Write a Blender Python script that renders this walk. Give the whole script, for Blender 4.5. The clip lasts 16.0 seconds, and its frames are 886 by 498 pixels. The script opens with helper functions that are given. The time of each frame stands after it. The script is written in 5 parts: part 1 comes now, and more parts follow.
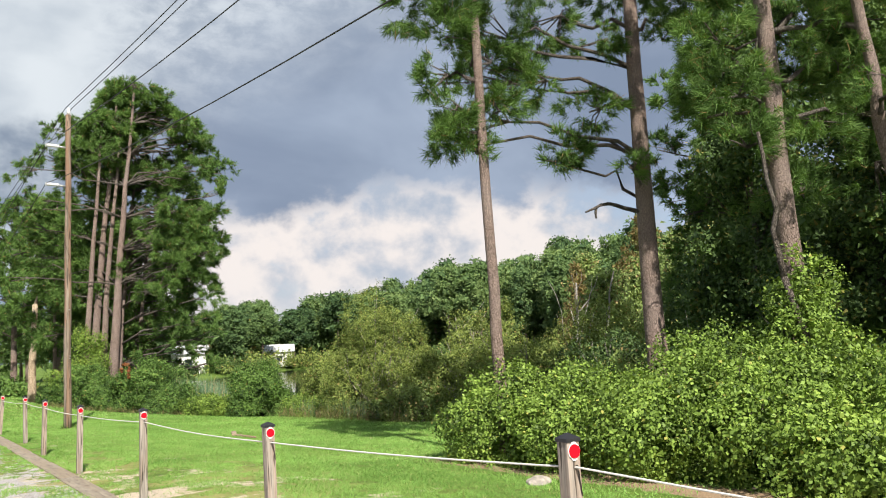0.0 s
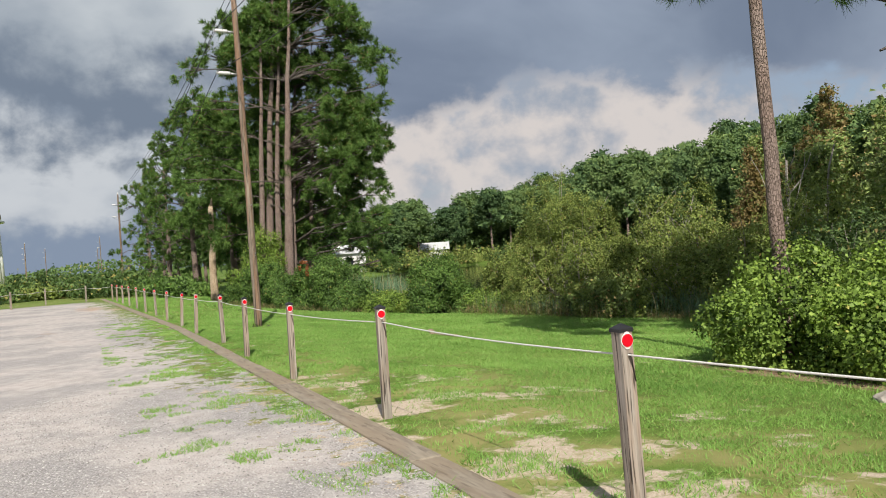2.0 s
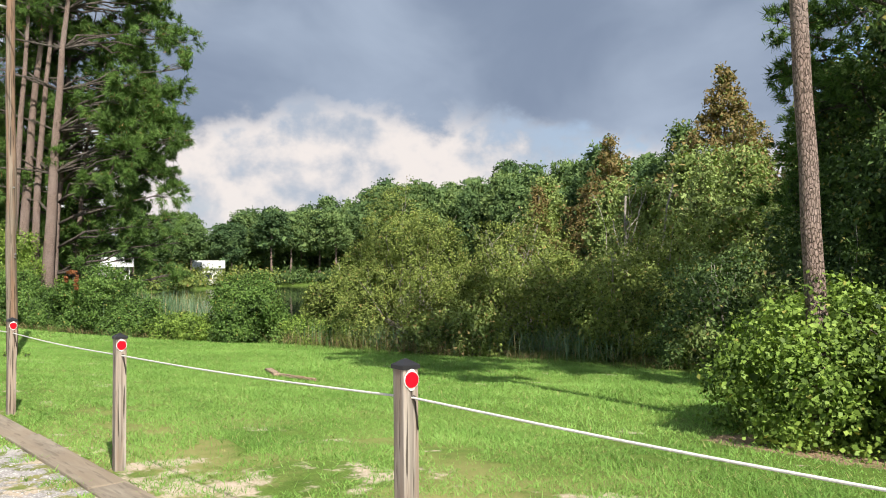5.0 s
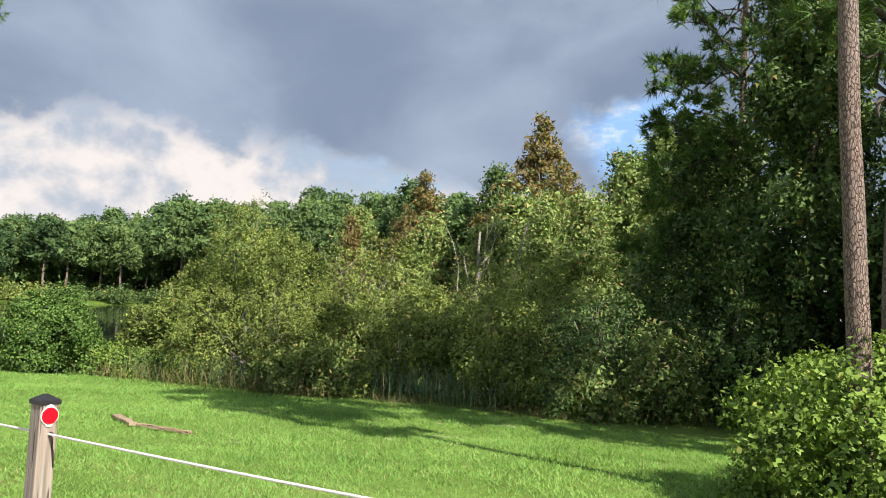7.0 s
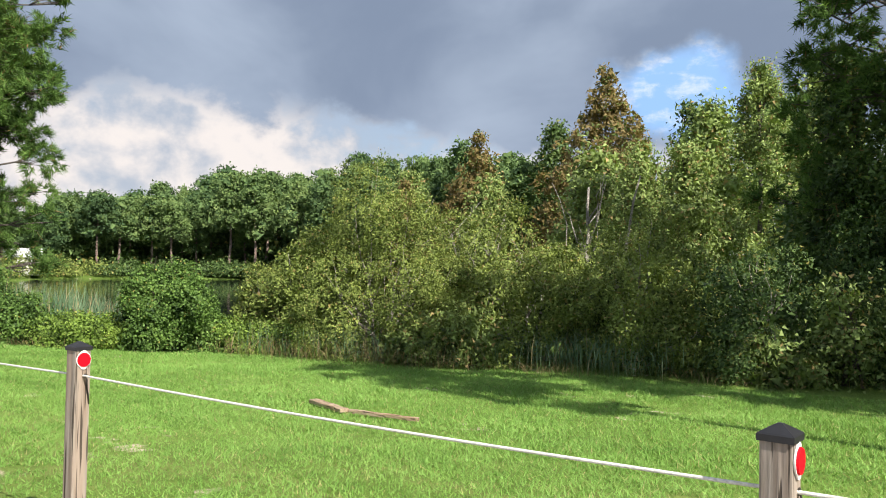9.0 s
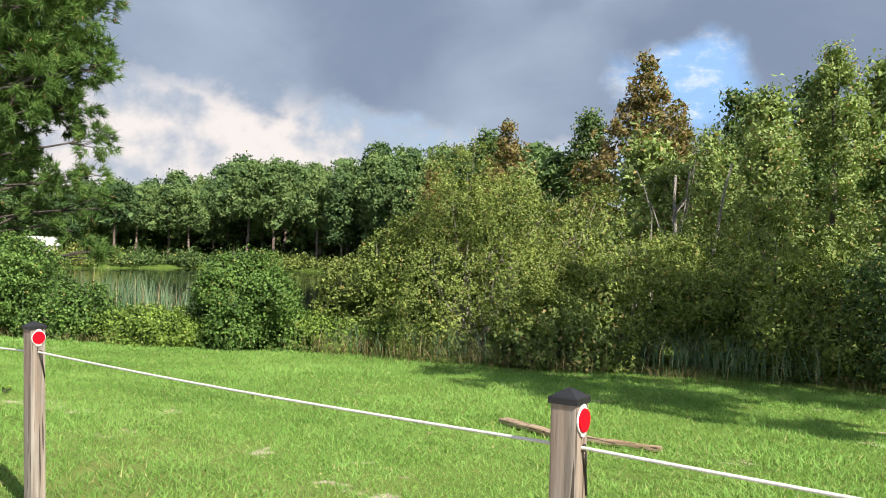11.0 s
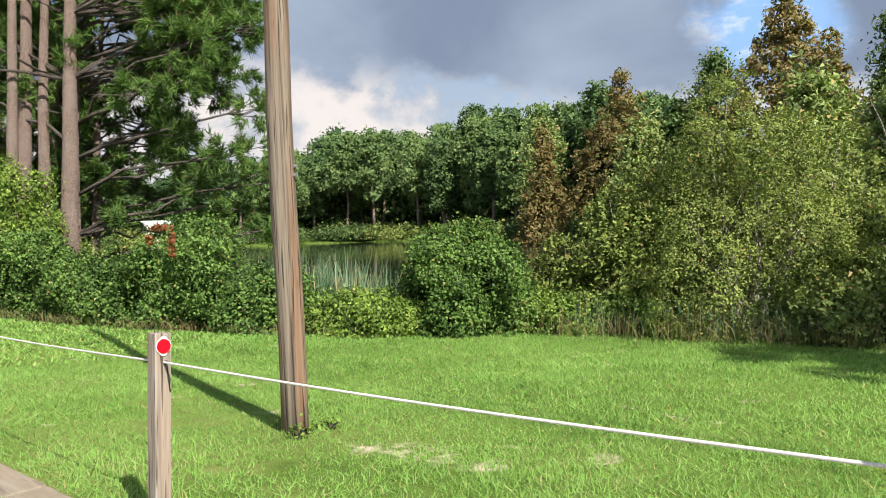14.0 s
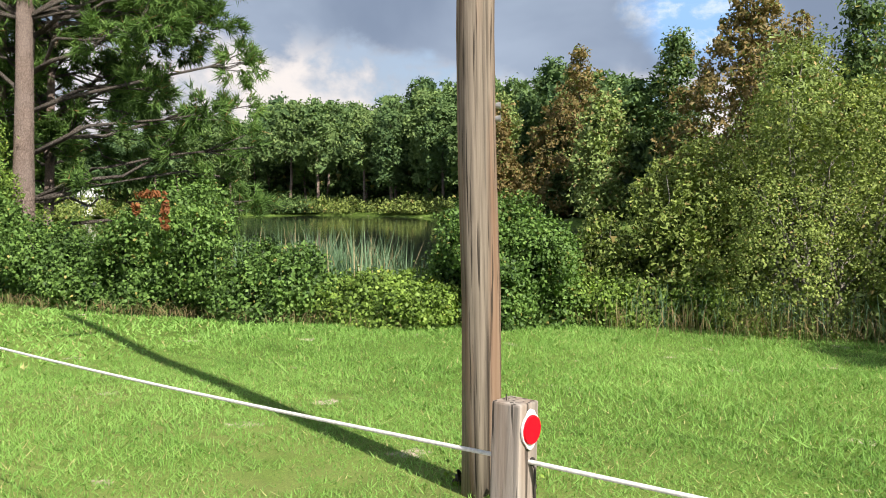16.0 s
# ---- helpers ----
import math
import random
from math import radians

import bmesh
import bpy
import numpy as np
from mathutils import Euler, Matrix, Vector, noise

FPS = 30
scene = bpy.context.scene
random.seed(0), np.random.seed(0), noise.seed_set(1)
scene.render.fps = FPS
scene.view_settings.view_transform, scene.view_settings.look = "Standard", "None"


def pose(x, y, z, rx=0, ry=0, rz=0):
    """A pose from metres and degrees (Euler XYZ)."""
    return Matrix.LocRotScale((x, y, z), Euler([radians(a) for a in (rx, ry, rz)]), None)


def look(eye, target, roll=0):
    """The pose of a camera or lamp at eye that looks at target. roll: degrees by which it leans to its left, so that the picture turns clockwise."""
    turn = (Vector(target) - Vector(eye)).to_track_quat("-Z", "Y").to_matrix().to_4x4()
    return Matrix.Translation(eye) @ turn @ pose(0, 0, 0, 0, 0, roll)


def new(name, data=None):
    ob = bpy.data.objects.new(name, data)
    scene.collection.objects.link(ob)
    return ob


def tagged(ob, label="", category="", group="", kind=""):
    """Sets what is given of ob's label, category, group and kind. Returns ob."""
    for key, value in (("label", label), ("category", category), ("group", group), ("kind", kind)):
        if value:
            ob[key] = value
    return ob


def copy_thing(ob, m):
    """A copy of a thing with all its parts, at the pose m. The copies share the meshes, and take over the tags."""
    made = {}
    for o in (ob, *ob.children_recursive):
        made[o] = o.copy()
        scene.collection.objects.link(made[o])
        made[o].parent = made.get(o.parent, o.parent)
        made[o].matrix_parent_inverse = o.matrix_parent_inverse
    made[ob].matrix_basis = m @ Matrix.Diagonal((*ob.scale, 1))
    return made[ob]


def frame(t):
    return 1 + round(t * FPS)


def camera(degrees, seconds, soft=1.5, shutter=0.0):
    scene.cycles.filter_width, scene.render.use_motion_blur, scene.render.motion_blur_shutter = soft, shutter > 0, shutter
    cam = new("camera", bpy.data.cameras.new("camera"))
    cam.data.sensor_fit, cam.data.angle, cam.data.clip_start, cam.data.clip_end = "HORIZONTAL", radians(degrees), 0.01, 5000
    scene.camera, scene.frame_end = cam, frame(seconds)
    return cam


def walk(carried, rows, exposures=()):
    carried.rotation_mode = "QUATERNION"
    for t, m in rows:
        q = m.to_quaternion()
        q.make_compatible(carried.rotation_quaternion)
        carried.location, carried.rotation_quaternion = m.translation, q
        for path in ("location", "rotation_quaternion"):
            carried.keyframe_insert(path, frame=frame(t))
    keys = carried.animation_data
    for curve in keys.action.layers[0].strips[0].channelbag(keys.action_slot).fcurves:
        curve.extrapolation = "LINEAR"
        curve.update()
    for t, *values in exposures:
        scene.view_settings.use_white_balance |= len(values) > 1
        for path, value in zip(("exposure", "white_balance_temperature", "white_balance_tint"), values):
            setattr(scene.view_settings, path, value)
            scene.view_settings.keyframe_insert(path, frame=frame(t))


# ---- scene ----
cam = camera(58.9, 16.0, 1.0)
METRES, EYE, TILT, LEAN, TURN, DIP = 23.4, 1.5, -4.5, 0.0, -38.7, -0.9
ROWS = [
    (0.0, 0.0, 0.0, 0.0, 0.64, 12.14, 2.98),
    (0.5, -0.0211, 0.026, 0.0014, 4.69, 11.32, 2.45),
    (1.0, -0.0404, 0.0509, 0.0022, 8.71, 9.39, 4.39),
    (1.5, -0.0578, 0.0763, 0.0035, 10.05, 7.11, 4.71),
    (2.0, -0.0736, 0.1041, 0.005, 11.27, 5.26, 3.32),
    (2.5, -0.0889, 0.1308, 0.0068, 13.13, 4.69, 2.74),
    (3.0, -0.1043, 0.1604, 0.0097, 12.31, 5.75, 2.42),
    (3.5, -0.1213, 0.1896, 0.0114, 6.47, 6.29, 2.24),
    (4.0, -0.1377, 0.2182, 0.0134, 1.28, 7.07, 2.36),
    (6.5, -0.2259, 0.3534, 0.0242, -16.9, 6.64, -1.13),
    (7.0, -0.2412, 0.3804, 0.0275, -21.24, 8.63, -0.48),
    (7.5, -0.2606, 0.4024, 0.0284, -22.03, 9.34, 0.98),
    (8.0, -0.2801, 0.4283, 0.03, -20.62, 7.45, 2.13),
    (8.5, -0.3023, 0.452, 0.0315, -18.86, 6.32, 1.55),
    (11.0, -0.3906, 0.5782, 0.0414, -18.21, 5.37, 0.79),
    (11.5, -0.4063, 0.6012, 0.0443, -12.75, 6.62, -0.77),
    (12.0, -0.4224, 0.6297, 0.0468, -6.26, 7.1, -0.92),
    (12.5, -0.4394, 0.6549, 0.0489, -3.34, 6.19, -0.63),
    (13.0, -0.4556, 0.6788, 0.0513, -6.94, 6.32, 0.0),
    (13.5, -0.472, 0.7063, 0.0539, -9.28, 5.05, 1.68),
    (14.0, -0.4883, 0.7305, 0.0563, -11.98, 3.03, 3.51),
    (14.5, -0.5004, 0.7579, 0.0596, -15.31, 2.26, 3.12),
    (15.0, -0.5151, 0.7815, 0.062, -16.79, 1.02, 4.09),
    (15.5, -0.5275, 0.8072, 0.0643, -19.1, 0.92, 3.75),
    (16.0, -0.5446, 0.8317, 0.066, -16.86, 1.01, 2.47),
]
walk(cam, [(t, pose(0, 0, EYE, DIP) @ pose(0, 0, 0, TILT, LEAN, TURN) @ pose(METRES * x, METRES * y, METRES * z, 90 + pitch, roll, yaw)) for t, x, y, z, yaw, pitch, roll in ROWS],
     [(0.0, 0.72), (1.0, 0.5), (2.0, 0.25), (3.0, 0.24), (4.0, 0.5), (6.5, 0.74), (7.5, 0.8), (8.5, 0.77), (11.0, 0.76), (14.5, 0.74), (16.0, 0.79)])

# ---- world, sun, exposure ----
SUN_AZ, SUN_EL = 199.0, 43.0          # degrees clockwise from +y, and above the horizon
sun_way = Vector((math.sin(radians(SUN_AZ)) * math.cos(radians(SUN_EL)), math.cos(radians(SUN_AZ)) * math.cos(radians(SUN_EL)), math.sin(radians(SUN_EL))))
sun = new("sun", bpy.data.lights.new("sun", "SUN"))
sun.data.energy, sun.data.angle, sun.data.color = 5.0, radians(0.55), (1.0, 0.94, 0.84)
sun.matrix_basis = look(tuple(sun_way * 60), (0, 0, 0))


class Nodes:
    """A short way to chain nodes."""

    def __init__(self, tree):
        self.tree = tree
        tree.nodes.clear()

    def add(self, kind, ins=None, operation=None, use_clamp=False, interpolation_type=None, data_type=None, blend_type=None, feature=None):
        n = self.tree.nodes.new(kind)
        if operation:
            n.operation = operation
        if use_clamp:
            n.use_clamp = True
        if interpolation_type:
            n.interpolation_type = interpolation_type
        if data_type:
            n.data_type = data_type
        if blend_type:
            n.blend_type = blend_type
        if feature:
            n.feature = feature
        for k, v in (ins or {}).items():
            s = n.inputs[k]
            if isinstance(v, bpy.types.NodeSocket):
                self.tree.links.new(v, s)
            else:
                s.default_value = v
        return n

    def math(self, op, a, b=0.0, c=0.0, clamp=False):
        return self.add("ShaderNodeMath", {0: a, 1: b, 2: c}, operation=op, use_clamp=clamp).outputs[0]

    def noise(self, vector, scale, detail=4.0, rough=0.55, distortion=0.0):
        return self.add("ShaderNodeTexNoise", {"Vector": vector, "Scale": scale, "Detail": detail, "Roughness": rough, "Distortion": distortion}).outputs[0]

    def span(self, v, a, b, lo=0.0, hi=1.0, smooth=True):
        return self.add("ShaderNodeMapRange", {0: v, 1: a, 2: b, 3: lo, 4: hi}, interpolation_type="SMOOTHSTEP" if smooth else "LINEAR").outputs[0]

    def mix(self, f, a, b):
        return self.add("ShaderNodeMix", {0: f, 6: a, 7: b}, data_type="RGBA").outputs[2]

    def bell(self, v, mid, half):
        """1 at mid, falling to 0 at half away."""
        return self.span(self.math("ABSOLUTE", self.math("SUBTRACT", v, mid)), half, 0.0)


def rgb(r, g, b):
    return (r, g, b, 1.0)


def make_world():
    world = bpy.data.worlds.new("stormy_afternoon_sky")
    world.use_nodes = True
    scene.world = world
    k = Nodes(world.node_tree)
    way = k.add("ShaderNodeTexCoord").outputs["Generated"]
    x, y, z = k.add("ShaderNodeSeparateXYZ", {0: way}).outputs
    az = k.math("MULTIPLY", k.math("ARCTAN2", x, y), 57.2958)
    el = k.math("MULTIPLY", k.math("ARCSINE", z), 57.2958)
    flat = k.add("ShaderNodeCombineXYZ", {0: k.math("MULTIPLY", az, 0.05), 1: k.math("MULTIPLY", el, 0.085), 2: 0.3}).outputs[0]
    heap = k.add("ShaderNodeCombineXYZ", {0: k.math("MULTIPLY", az, 0.075), 1: k.math("MULTIPLY", el, 0.085), 2: 1.7}).outputs[0]
    big = k.noise(flat, 1.1, 5, 0.5, 0.4)
    puff = k.noise(heap, 2.6, 7, 0.56, 0.1)
    fine = k.noise(flat, 8.0, 8, 0.6, 0.2)
    soft = k.noise(flat, 2.0, 5, 0.48)
    air = k.add("ShaderNodeTexSky")
    air.sky_type, air.sun_disc, air.dust_density = "NISHITA", False, 1.5
    air.sun_elevation, air.sun_rotation = radians(SUN_EL), radians(SUN_AZ)
    sky = air.outputs[0]
    blue = k.add("ShaderNodeMix", {0: 1.0, 6: sky, 7: rgb(0.10, 0.10, 0.105)}, data_type="RGBA", blend_type="MULTIPLY").outputs[2]
    # bright cumulus near the horizon, with greyer hollows
    white = k.mix(k.span(puff, 0.36, 0.6), rgb(0.34, 0.385, 0.46), rgb(0.68, 0.63, 0.605))
    white = k.mix(k.span(el, 1.0, 6.5), k.mix(0.5, white, rgb(0.62, 0.60, 0.60)), white)
    low = k.mix(k.span(k.math("ADD", puff, k.math("MULTIPLY", fine, 0.35)), 0.5, 0.68), blue, white)
    low = k.mix(k.bell(az, 38.0, 32.0), low, white)
    # the dark storm deck above them
    dark = k.mix(k.span(big, 0.3, 0.72), rgb(0.175, 0.22, 0.305), rgb(0.31, 0.368, 0.465))
    dark = k.mix(k.span(k.math("SUBTRACT", el, k.span(az, 10.0, 40.0, 0.0, 10.0)), 9.0, 22.0), dark, k.mix(k.span(fine, 0.3, 0.7), rgb(0.30, 0.345, 0.41), rgb(0.50, 0.54, 0.585)))
    edge = k.add("ShaderNodeMapRange", {0: az, 1: 14.0, 2: 36.0, 3: 8.3, 4: 11.3}).outputs[0]
    edge = k.math("SUBTRACT", edge, k.span(az, 36.0, 64.0, 0.0, 3.6))
    wob = k.math("MULTIPLY", k.math("SUBTRACT", puff, 0.5), 9.0)
    over = k.span(k.math("SUBTRACT", k.math("ADD", el, wob), edge), -0.7, 1.5)
    # a clear blue gap, and torn white clouds along the road
    gap = k.math("MULTIPLY", k.bell(az, 74.0, 9.0), k.bell(el, 12.2, 6.0))
    gap = k.span(k.math("ADD", gap, k.math("MULTIPLY", k.math("SUBTRACT", puff, 0.5), 0.9)), 0.3, 0.75)
    west = k.span(az, 20.0, 11.0)
    level = k.math("ADD", el, k.math("MULTIPLY", k.math("SUBTRACT", puff, 0.5), 15.0))
    torn = k.mix(k.span(level, 1.0, 4.0), rgb(0.24, 0.30, 0.40), k.mix(k.span(soft, 0.42, 0.66), rgb(0.27, 0.325, 0.41), rgb(0.58, 0.61, 0.645)))
    torn = k.mix(k.span(level, 7.0, 10.5), torn, rgb(0.185, 0.23, 0.30))
    torn = k.mix(k.span(level, 11.5, 17.0), torn, k.mix(k.span(soft, 0.3, 0.65), rgb(0.34, 0.39, 0.45), rgb(0.56, 0.60, 0.635)))
    all_ = k.mix(over, low, dark)
    all_ = k.mix(west, all_, torn)
    all_ = k.mix(gap, all_, k.mix(k.span(fine, 0.45, 0.7), rgb(0.27, 0.45, 0.75), rgb(0.62, 0.68, 0.76)))
    # overhead and behind: broken cloud with blue between
    back = k.math("MAXIMUM", k.span(el, 32.0, 46.0), k.span(k.math("ABSOLUTE", k.math("SUBTRACT", az, 40.0)), 75.0, 100.0))
    dome = k.noise(way, 2.2, 6, 0.55, 0.3)
    broken = k.mix(k.span(dome, 0.38, 0.62), blue, rgb(0.34, 0.375, 0.43))
    all_ = k.mix(back, all_, broken)
    bg = k.add("ShaderNodeBackground", {0: all_, 1: 0.84}).outputs[0]
    k.add("ShaderNodeOutputWorld", {0: bg})


make_world()

# ---- materials ----
def material(name):
    m = bpy.data.materials.new(name)
    m.use_nodes = True
    k = Nodes(m.node_tree)
    return m, k


def finish(k, colour, rough=0.8, bump=None, strength=0.3, distance=0.02, metallic=0.0, spec=0.3, through_light=None):
    ins = {"Base Color": colour, "Roughness": rough, "Metallic": metallic, "Specular IOR Level": spec}
    if bump is not None:
        ins["Normal"] = k.add("ShaderNodeBump", {"Height": bump, "Strength": strength, "Distance": distance}).outputs[0]
    shader = k.add("ShaderNodeBsdfPrincipled", ins).outputs[0]
    if through_light is not None:
        tr = k.add("ShaderNodeBsdfTranslucent", {0: through_light}).outputs[0]
        shader = k.add("ShaderNodeMixShader", {0: 0.2, 1: shader, 2: tr}).outputs[0]
    k.add("ShaderNodeOutputMaterial", {0: shader})


def leafy(name, dark, mid, light, rough=0.5, odd=None, odd_share=0.03, spec=0.22, patch=1.1, own=0.0):
    """Leaves: every leaf its own tone, with larger patches of lighter and darker growth. The darkest tones stand in for
    shaded hollows.
    """
    m, k = material(name)
    r = k.add("ShaderNodeNewGeometry").outputs["Random Per Island"]
    where = k.add("ShaderNodeTexCoord").outputs["Object"]
    big = k.noise(where, patch, 3, 0.6)
    clump = k.noise(where, patch * 4.5, 2, 0.5)
    tone = k.math("ADD", k.math("MULTIPLY", r, 0.36), k.math("ADD", k.math("MULTIPLY", k.math("SUBTRACT", big, 0.38), 0.9), k.math("MULTIPLY", k.math("SUBTRACT", clump, 0.35), 0.7)))
    if own:
        tone = k.math("ADD", tone, k.math("MULTIPLY", k.math("SUBTRACT", k.add("ShaderNodeObjectInfo").outputs["Random"], 0.5), own))
    c = k.mix(k.span(tone, 0.1, 0.5, smooth=False), rgb(*dark), rgb(*mid))
    c = k.mix(k.span(tone, 0.5, 0.95, smooth=False), c, rgb(*light))
    if odd:
        pick = k.math("FRACT", k.math("MULTIPLY", r, 37.13))
        c = k.mix(k.math("LESS_THAN", pick, odd_share), c, rgb(*odd))
    finish(k, c, rough, spec=spec, through_light=k.add("ShaderNodeMix", {0: 1.0, 6: c, 7: rgb(1.25, 1.3, 0.6)}, data_type="RGBA", blend_type="MULTIPLY").outputs[2])
    return m


# low dark tones put the shade of hollows into the foliage colour
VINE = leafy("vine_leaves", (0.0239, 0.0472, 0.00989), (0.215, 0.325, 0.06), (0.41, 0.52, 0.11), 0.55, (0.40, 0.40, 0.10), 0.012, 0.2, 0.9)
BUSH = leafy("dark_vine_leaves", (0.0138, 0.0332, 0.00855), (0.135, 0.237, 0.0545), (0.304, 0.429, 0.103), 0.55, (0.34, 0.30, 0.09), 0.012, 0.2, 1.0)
SHRUB = leafy("olive_shrub_leaves", (0.035, 0.05, 0.015), (0.235, 0.30, 0.078), (0.47, 0.52, 0.135), 0.6, (0.34, 0.27, 0.10), 0.03, spec=0.15, patch=0.8)
WOODS = leafy("deep_green_leaves", (0.0189, 0.0378, 0.0123), (0.115, 0.188, 0.0573), (0.243, 0.329, 0.0948), 0.55, (0.3, 0.27, 0.08), 0.04, spec=0.2, patch=0.6)
PALE = leafy("pale_green_leaves", (0.07, 0.095, 0.035), (0.27, 0.36, 0.11), (0.47, 0.55, 0.19), 0.55, (0.40, 0.30, 0.13), 0.06, spec=0.2, patch=0.5)
NEEDLES = leafy("pine_needles", (0.0256, 0.0536, 0.0147), (0.13, 0.232, 0.0549), (0.269, 0.382, 0.103), 0.6, (0.28, 0.18, 0.08), 0.02, spec=0.15, patch=0.8)
FARNEEDLES = leafy("far_pine_needles", (0.06, 0.11, 0.048), (0.135, 0.21, 0.075), (0.24, 0.32, 0.115), 0.7, patch=0.3, spec=0.1, own=0.7)
RUSTY = leafy("rusty_cypress_leaves", (0.12, 0.10, 0.04), (0.25, 0.185, 0.07), (0.38, 0.29, 0.125), 0.6, (0.13, 0.18, 0.045), 0.15, patch=0.35)
REED = leafy("reed_blades", (0.09, 0.16, 0.091), (0.18, 0.28, 0.156), (0.32, 0.42, 0.26), 0.5, (0.42, 0.35, 0.2), 0.12)
STRAW = leafy("dry_grass_blades", (0.14, 0.11, 0.05), (0.26, 0.2, 0.1), (0.4, 0.33, 0.18), 0.7, (0.1, 0.16, 0.04), 0.3)
GRASS = leafy("grass_blades", (0.141, 0.267, 0.0567), (0.233, 0.403, 0.0946), (0.349, 0.524, 0.158), 0.6, (0.42, 0.40, 0.17), 0.04, spec=0.15, patch=0.35)
RUST_LEAF = leafy("dead_orange_leaves", (0.17, 0.06, 0.025), (0.30, 0.12, 0.05), (0.42, 0.2, 0.09), 0.7)


def bark(name, dark, light, scale=1.0, plates=True):
    m, k = material(name)
    p = k.add("ShaderNodeTexCoord").outputs["Object"]
    s = k.add("ShaderNodeMapping", {0: p, 3: (15 * scale, 15 * scale, 5.5 * scale)}).outputs[0]
    v = k.add("ShaderNodeTexVoronoi", {"Vector": s, "Scale": 1.6, "Randomness": 1.0}, feature="DISTANCE_TO_EDGE").outputs[0]
    n = k.noise(s, 3.0, 6, 0.65)
    big = k.noise(p, 0.7, 3)
    crack = k.span(v, -0.03, 0.14) if plates else k.span(n, 0.35, 0.6)
    c = k.mix(k.math("MULTIPLY", crack, k.span(n, 0.2, 0.75)), rgb(*dark), rgb(*light))
    c = k.mix(k.span(big, 0.4, 0.7, 0.0, 0.5), c, rgb(*(0.55 * a + 0.1 for a in light)))
    finish(k, c, 0.92, k.math("ADD", crack, k.math("MULTIPLY", n, 0.6)), 0.9, 0.03, spec=0.15)
    return m


PINEBARK = bark("pine_bark", (0.13, 0.092, 0.075), (0.40, 0.30, 0.255), 1.5)
GREYBARK = bark("grey_bark", (0.07, 0.057, 0.046), (0.23, 0.195, 0.165), 1.5, False)
DEADWOOD = bark("bare_dead_wood", (0.36, 0.26, 0.17), (0.70, 0.56, 0.40), 0.7, False)
PALEWOOD = bark("bleached_twigs", (0.3, 0.27, 0.23), (0.55, 0.5, 0.44), 1.0, False)


def weathered(name, dark, light, brown, stretch=(26, 26, 1.1), warm=0.5, split_depth=0.85):
    """Weathered timber with long grain, splits and a browner side."""
    m, k = material(name)
    p = k.add("ShaderNodeTexCoord").outputs["Object"]
    r = k.add("ShaderNodeObjectInfo").outputs["Random"]
    off = k.add("ShaderNodeVectorMath", {0: p, 1: k.add("ShaderNodeCombineXYZ", {0: r, 1: r, 2: k.math("MULTIPLY", r, 9.0)}).outputs[0]}, operation="ADD").outputs[0]
    s = k.add("ShaderNodeMapping", {0: off, 3: stretch}).outputs[0]
    grain = k.noise(s, 1.6, 6, 0.6, 0.4)
    streak = k.noise(s, 0.55, 3, 0.5, 0.2)
    big = k.noise(off, 2.2, 3)
    split = k.span(k.noise(s, 2.6, 2, 0.4), 0.41, 0.34)
    c = k.mix(k.span(grain, 0.3, 0.7), rgb(*dark), rgb(*light))
    c = k.mix(k.math("MULTIPLY", k.span(k.math("ADD", streak, k.math("MULTIPLY", big, 0.3)), 0.55, 0.78), warm), c, rgb(*brown))
    c = k.mix(k.math("MULTIPLY", split, split_depth), c, rgb(0.035, 0.028, 0.022))
    finish(k, c, 0.85, k.math("SUBTRACT", grain, split), 0.6, 0.006, spec=0.2)
    return m


POSTWOOD = weathered("weathered_post_timber", (0.175, 0.15, 0.125), (0.39, 0.345, 0.3), (0.29, 0.195, 0.135), warm=0.5)
POLEWOOD = weathered("weathered_pole_timber", (0.075, 0.06, 0.047), (0.28, 0.23, 0.18), (0.25, 0.145, 0.09), (24, 24, 0.5), 0.65, 0.95)
EDGEWOOD = weathered("grey_brown_edging_timber", (0.21, 0.175, 0.135), (0.32, 0.275, 0.215), (0.27, 0.21, 0.15), (9, 1.2, 9), 0.6, 0.25)


def plain(name, colour, rough=0.5, metallic=0.0, vary=0.15, scale=14.0, spec=0.4):
    m, k = material(name)
    p = k.add("ShaderNodeTexCoord").outputs["Object"]
    n = k.noise(p, scale, 5, 0.6)
    dim = tuple(a * (1 - vary * 2) for a in colour)
    finish(k, k.mix(k.span(n, 0.3, 0.7), rgb(*dim), rgb(*colour)), rough, n, 0.1, 0.004, metallic, spec)
    return m


CAP = plain("black_plastic_cap", (0.022, 0.022, 0.025), 0.45)
RED = plain("red_reflector", (0.66, 0.004, 0.016), 0.5, vary=0.04, spec=0.15)
PLATE = plain("white_plate", (0.78, 0.76, 0.72), 0.45, vary=0.05)
ROPE = plain("white_rope", (0.78, 0.76, 0.71), 0.8, vary=0.15, scale=90)
WIRE = plain("black_cable", (0.03, 0.03, 0.033), 0.6)
TIE = plain("dark_cord", (0.05, 0.042, 0.035), 0.7)
STEEL = plain("galvanised_steel", (0.5, 0.5, 0.5), 0.45, 0.7, scale=30)
PORCELAIN = plain("grey_porcelain", (0.66, 0.66, 0.66), 0.3, vary=0.05)
TOWER = plain("white_tower_paint", (0.75, 0.76, 0.75), 0.5, scale=0.3)
TEAL = plain("teal_painted_band", (0.16, 0.50, 0.55), 0.5, vary=0.3, scale=0.4)
SIGNCOL = plain("faded_painted_figures", (0.45, 0.33, 0.22), 0.5, vary=0.4, scale=0.5)
WHITEWALL = plain("white_building_wall", (0.76, 0.75, 0.73), 0.7, vary=0.06, scale=0.8)
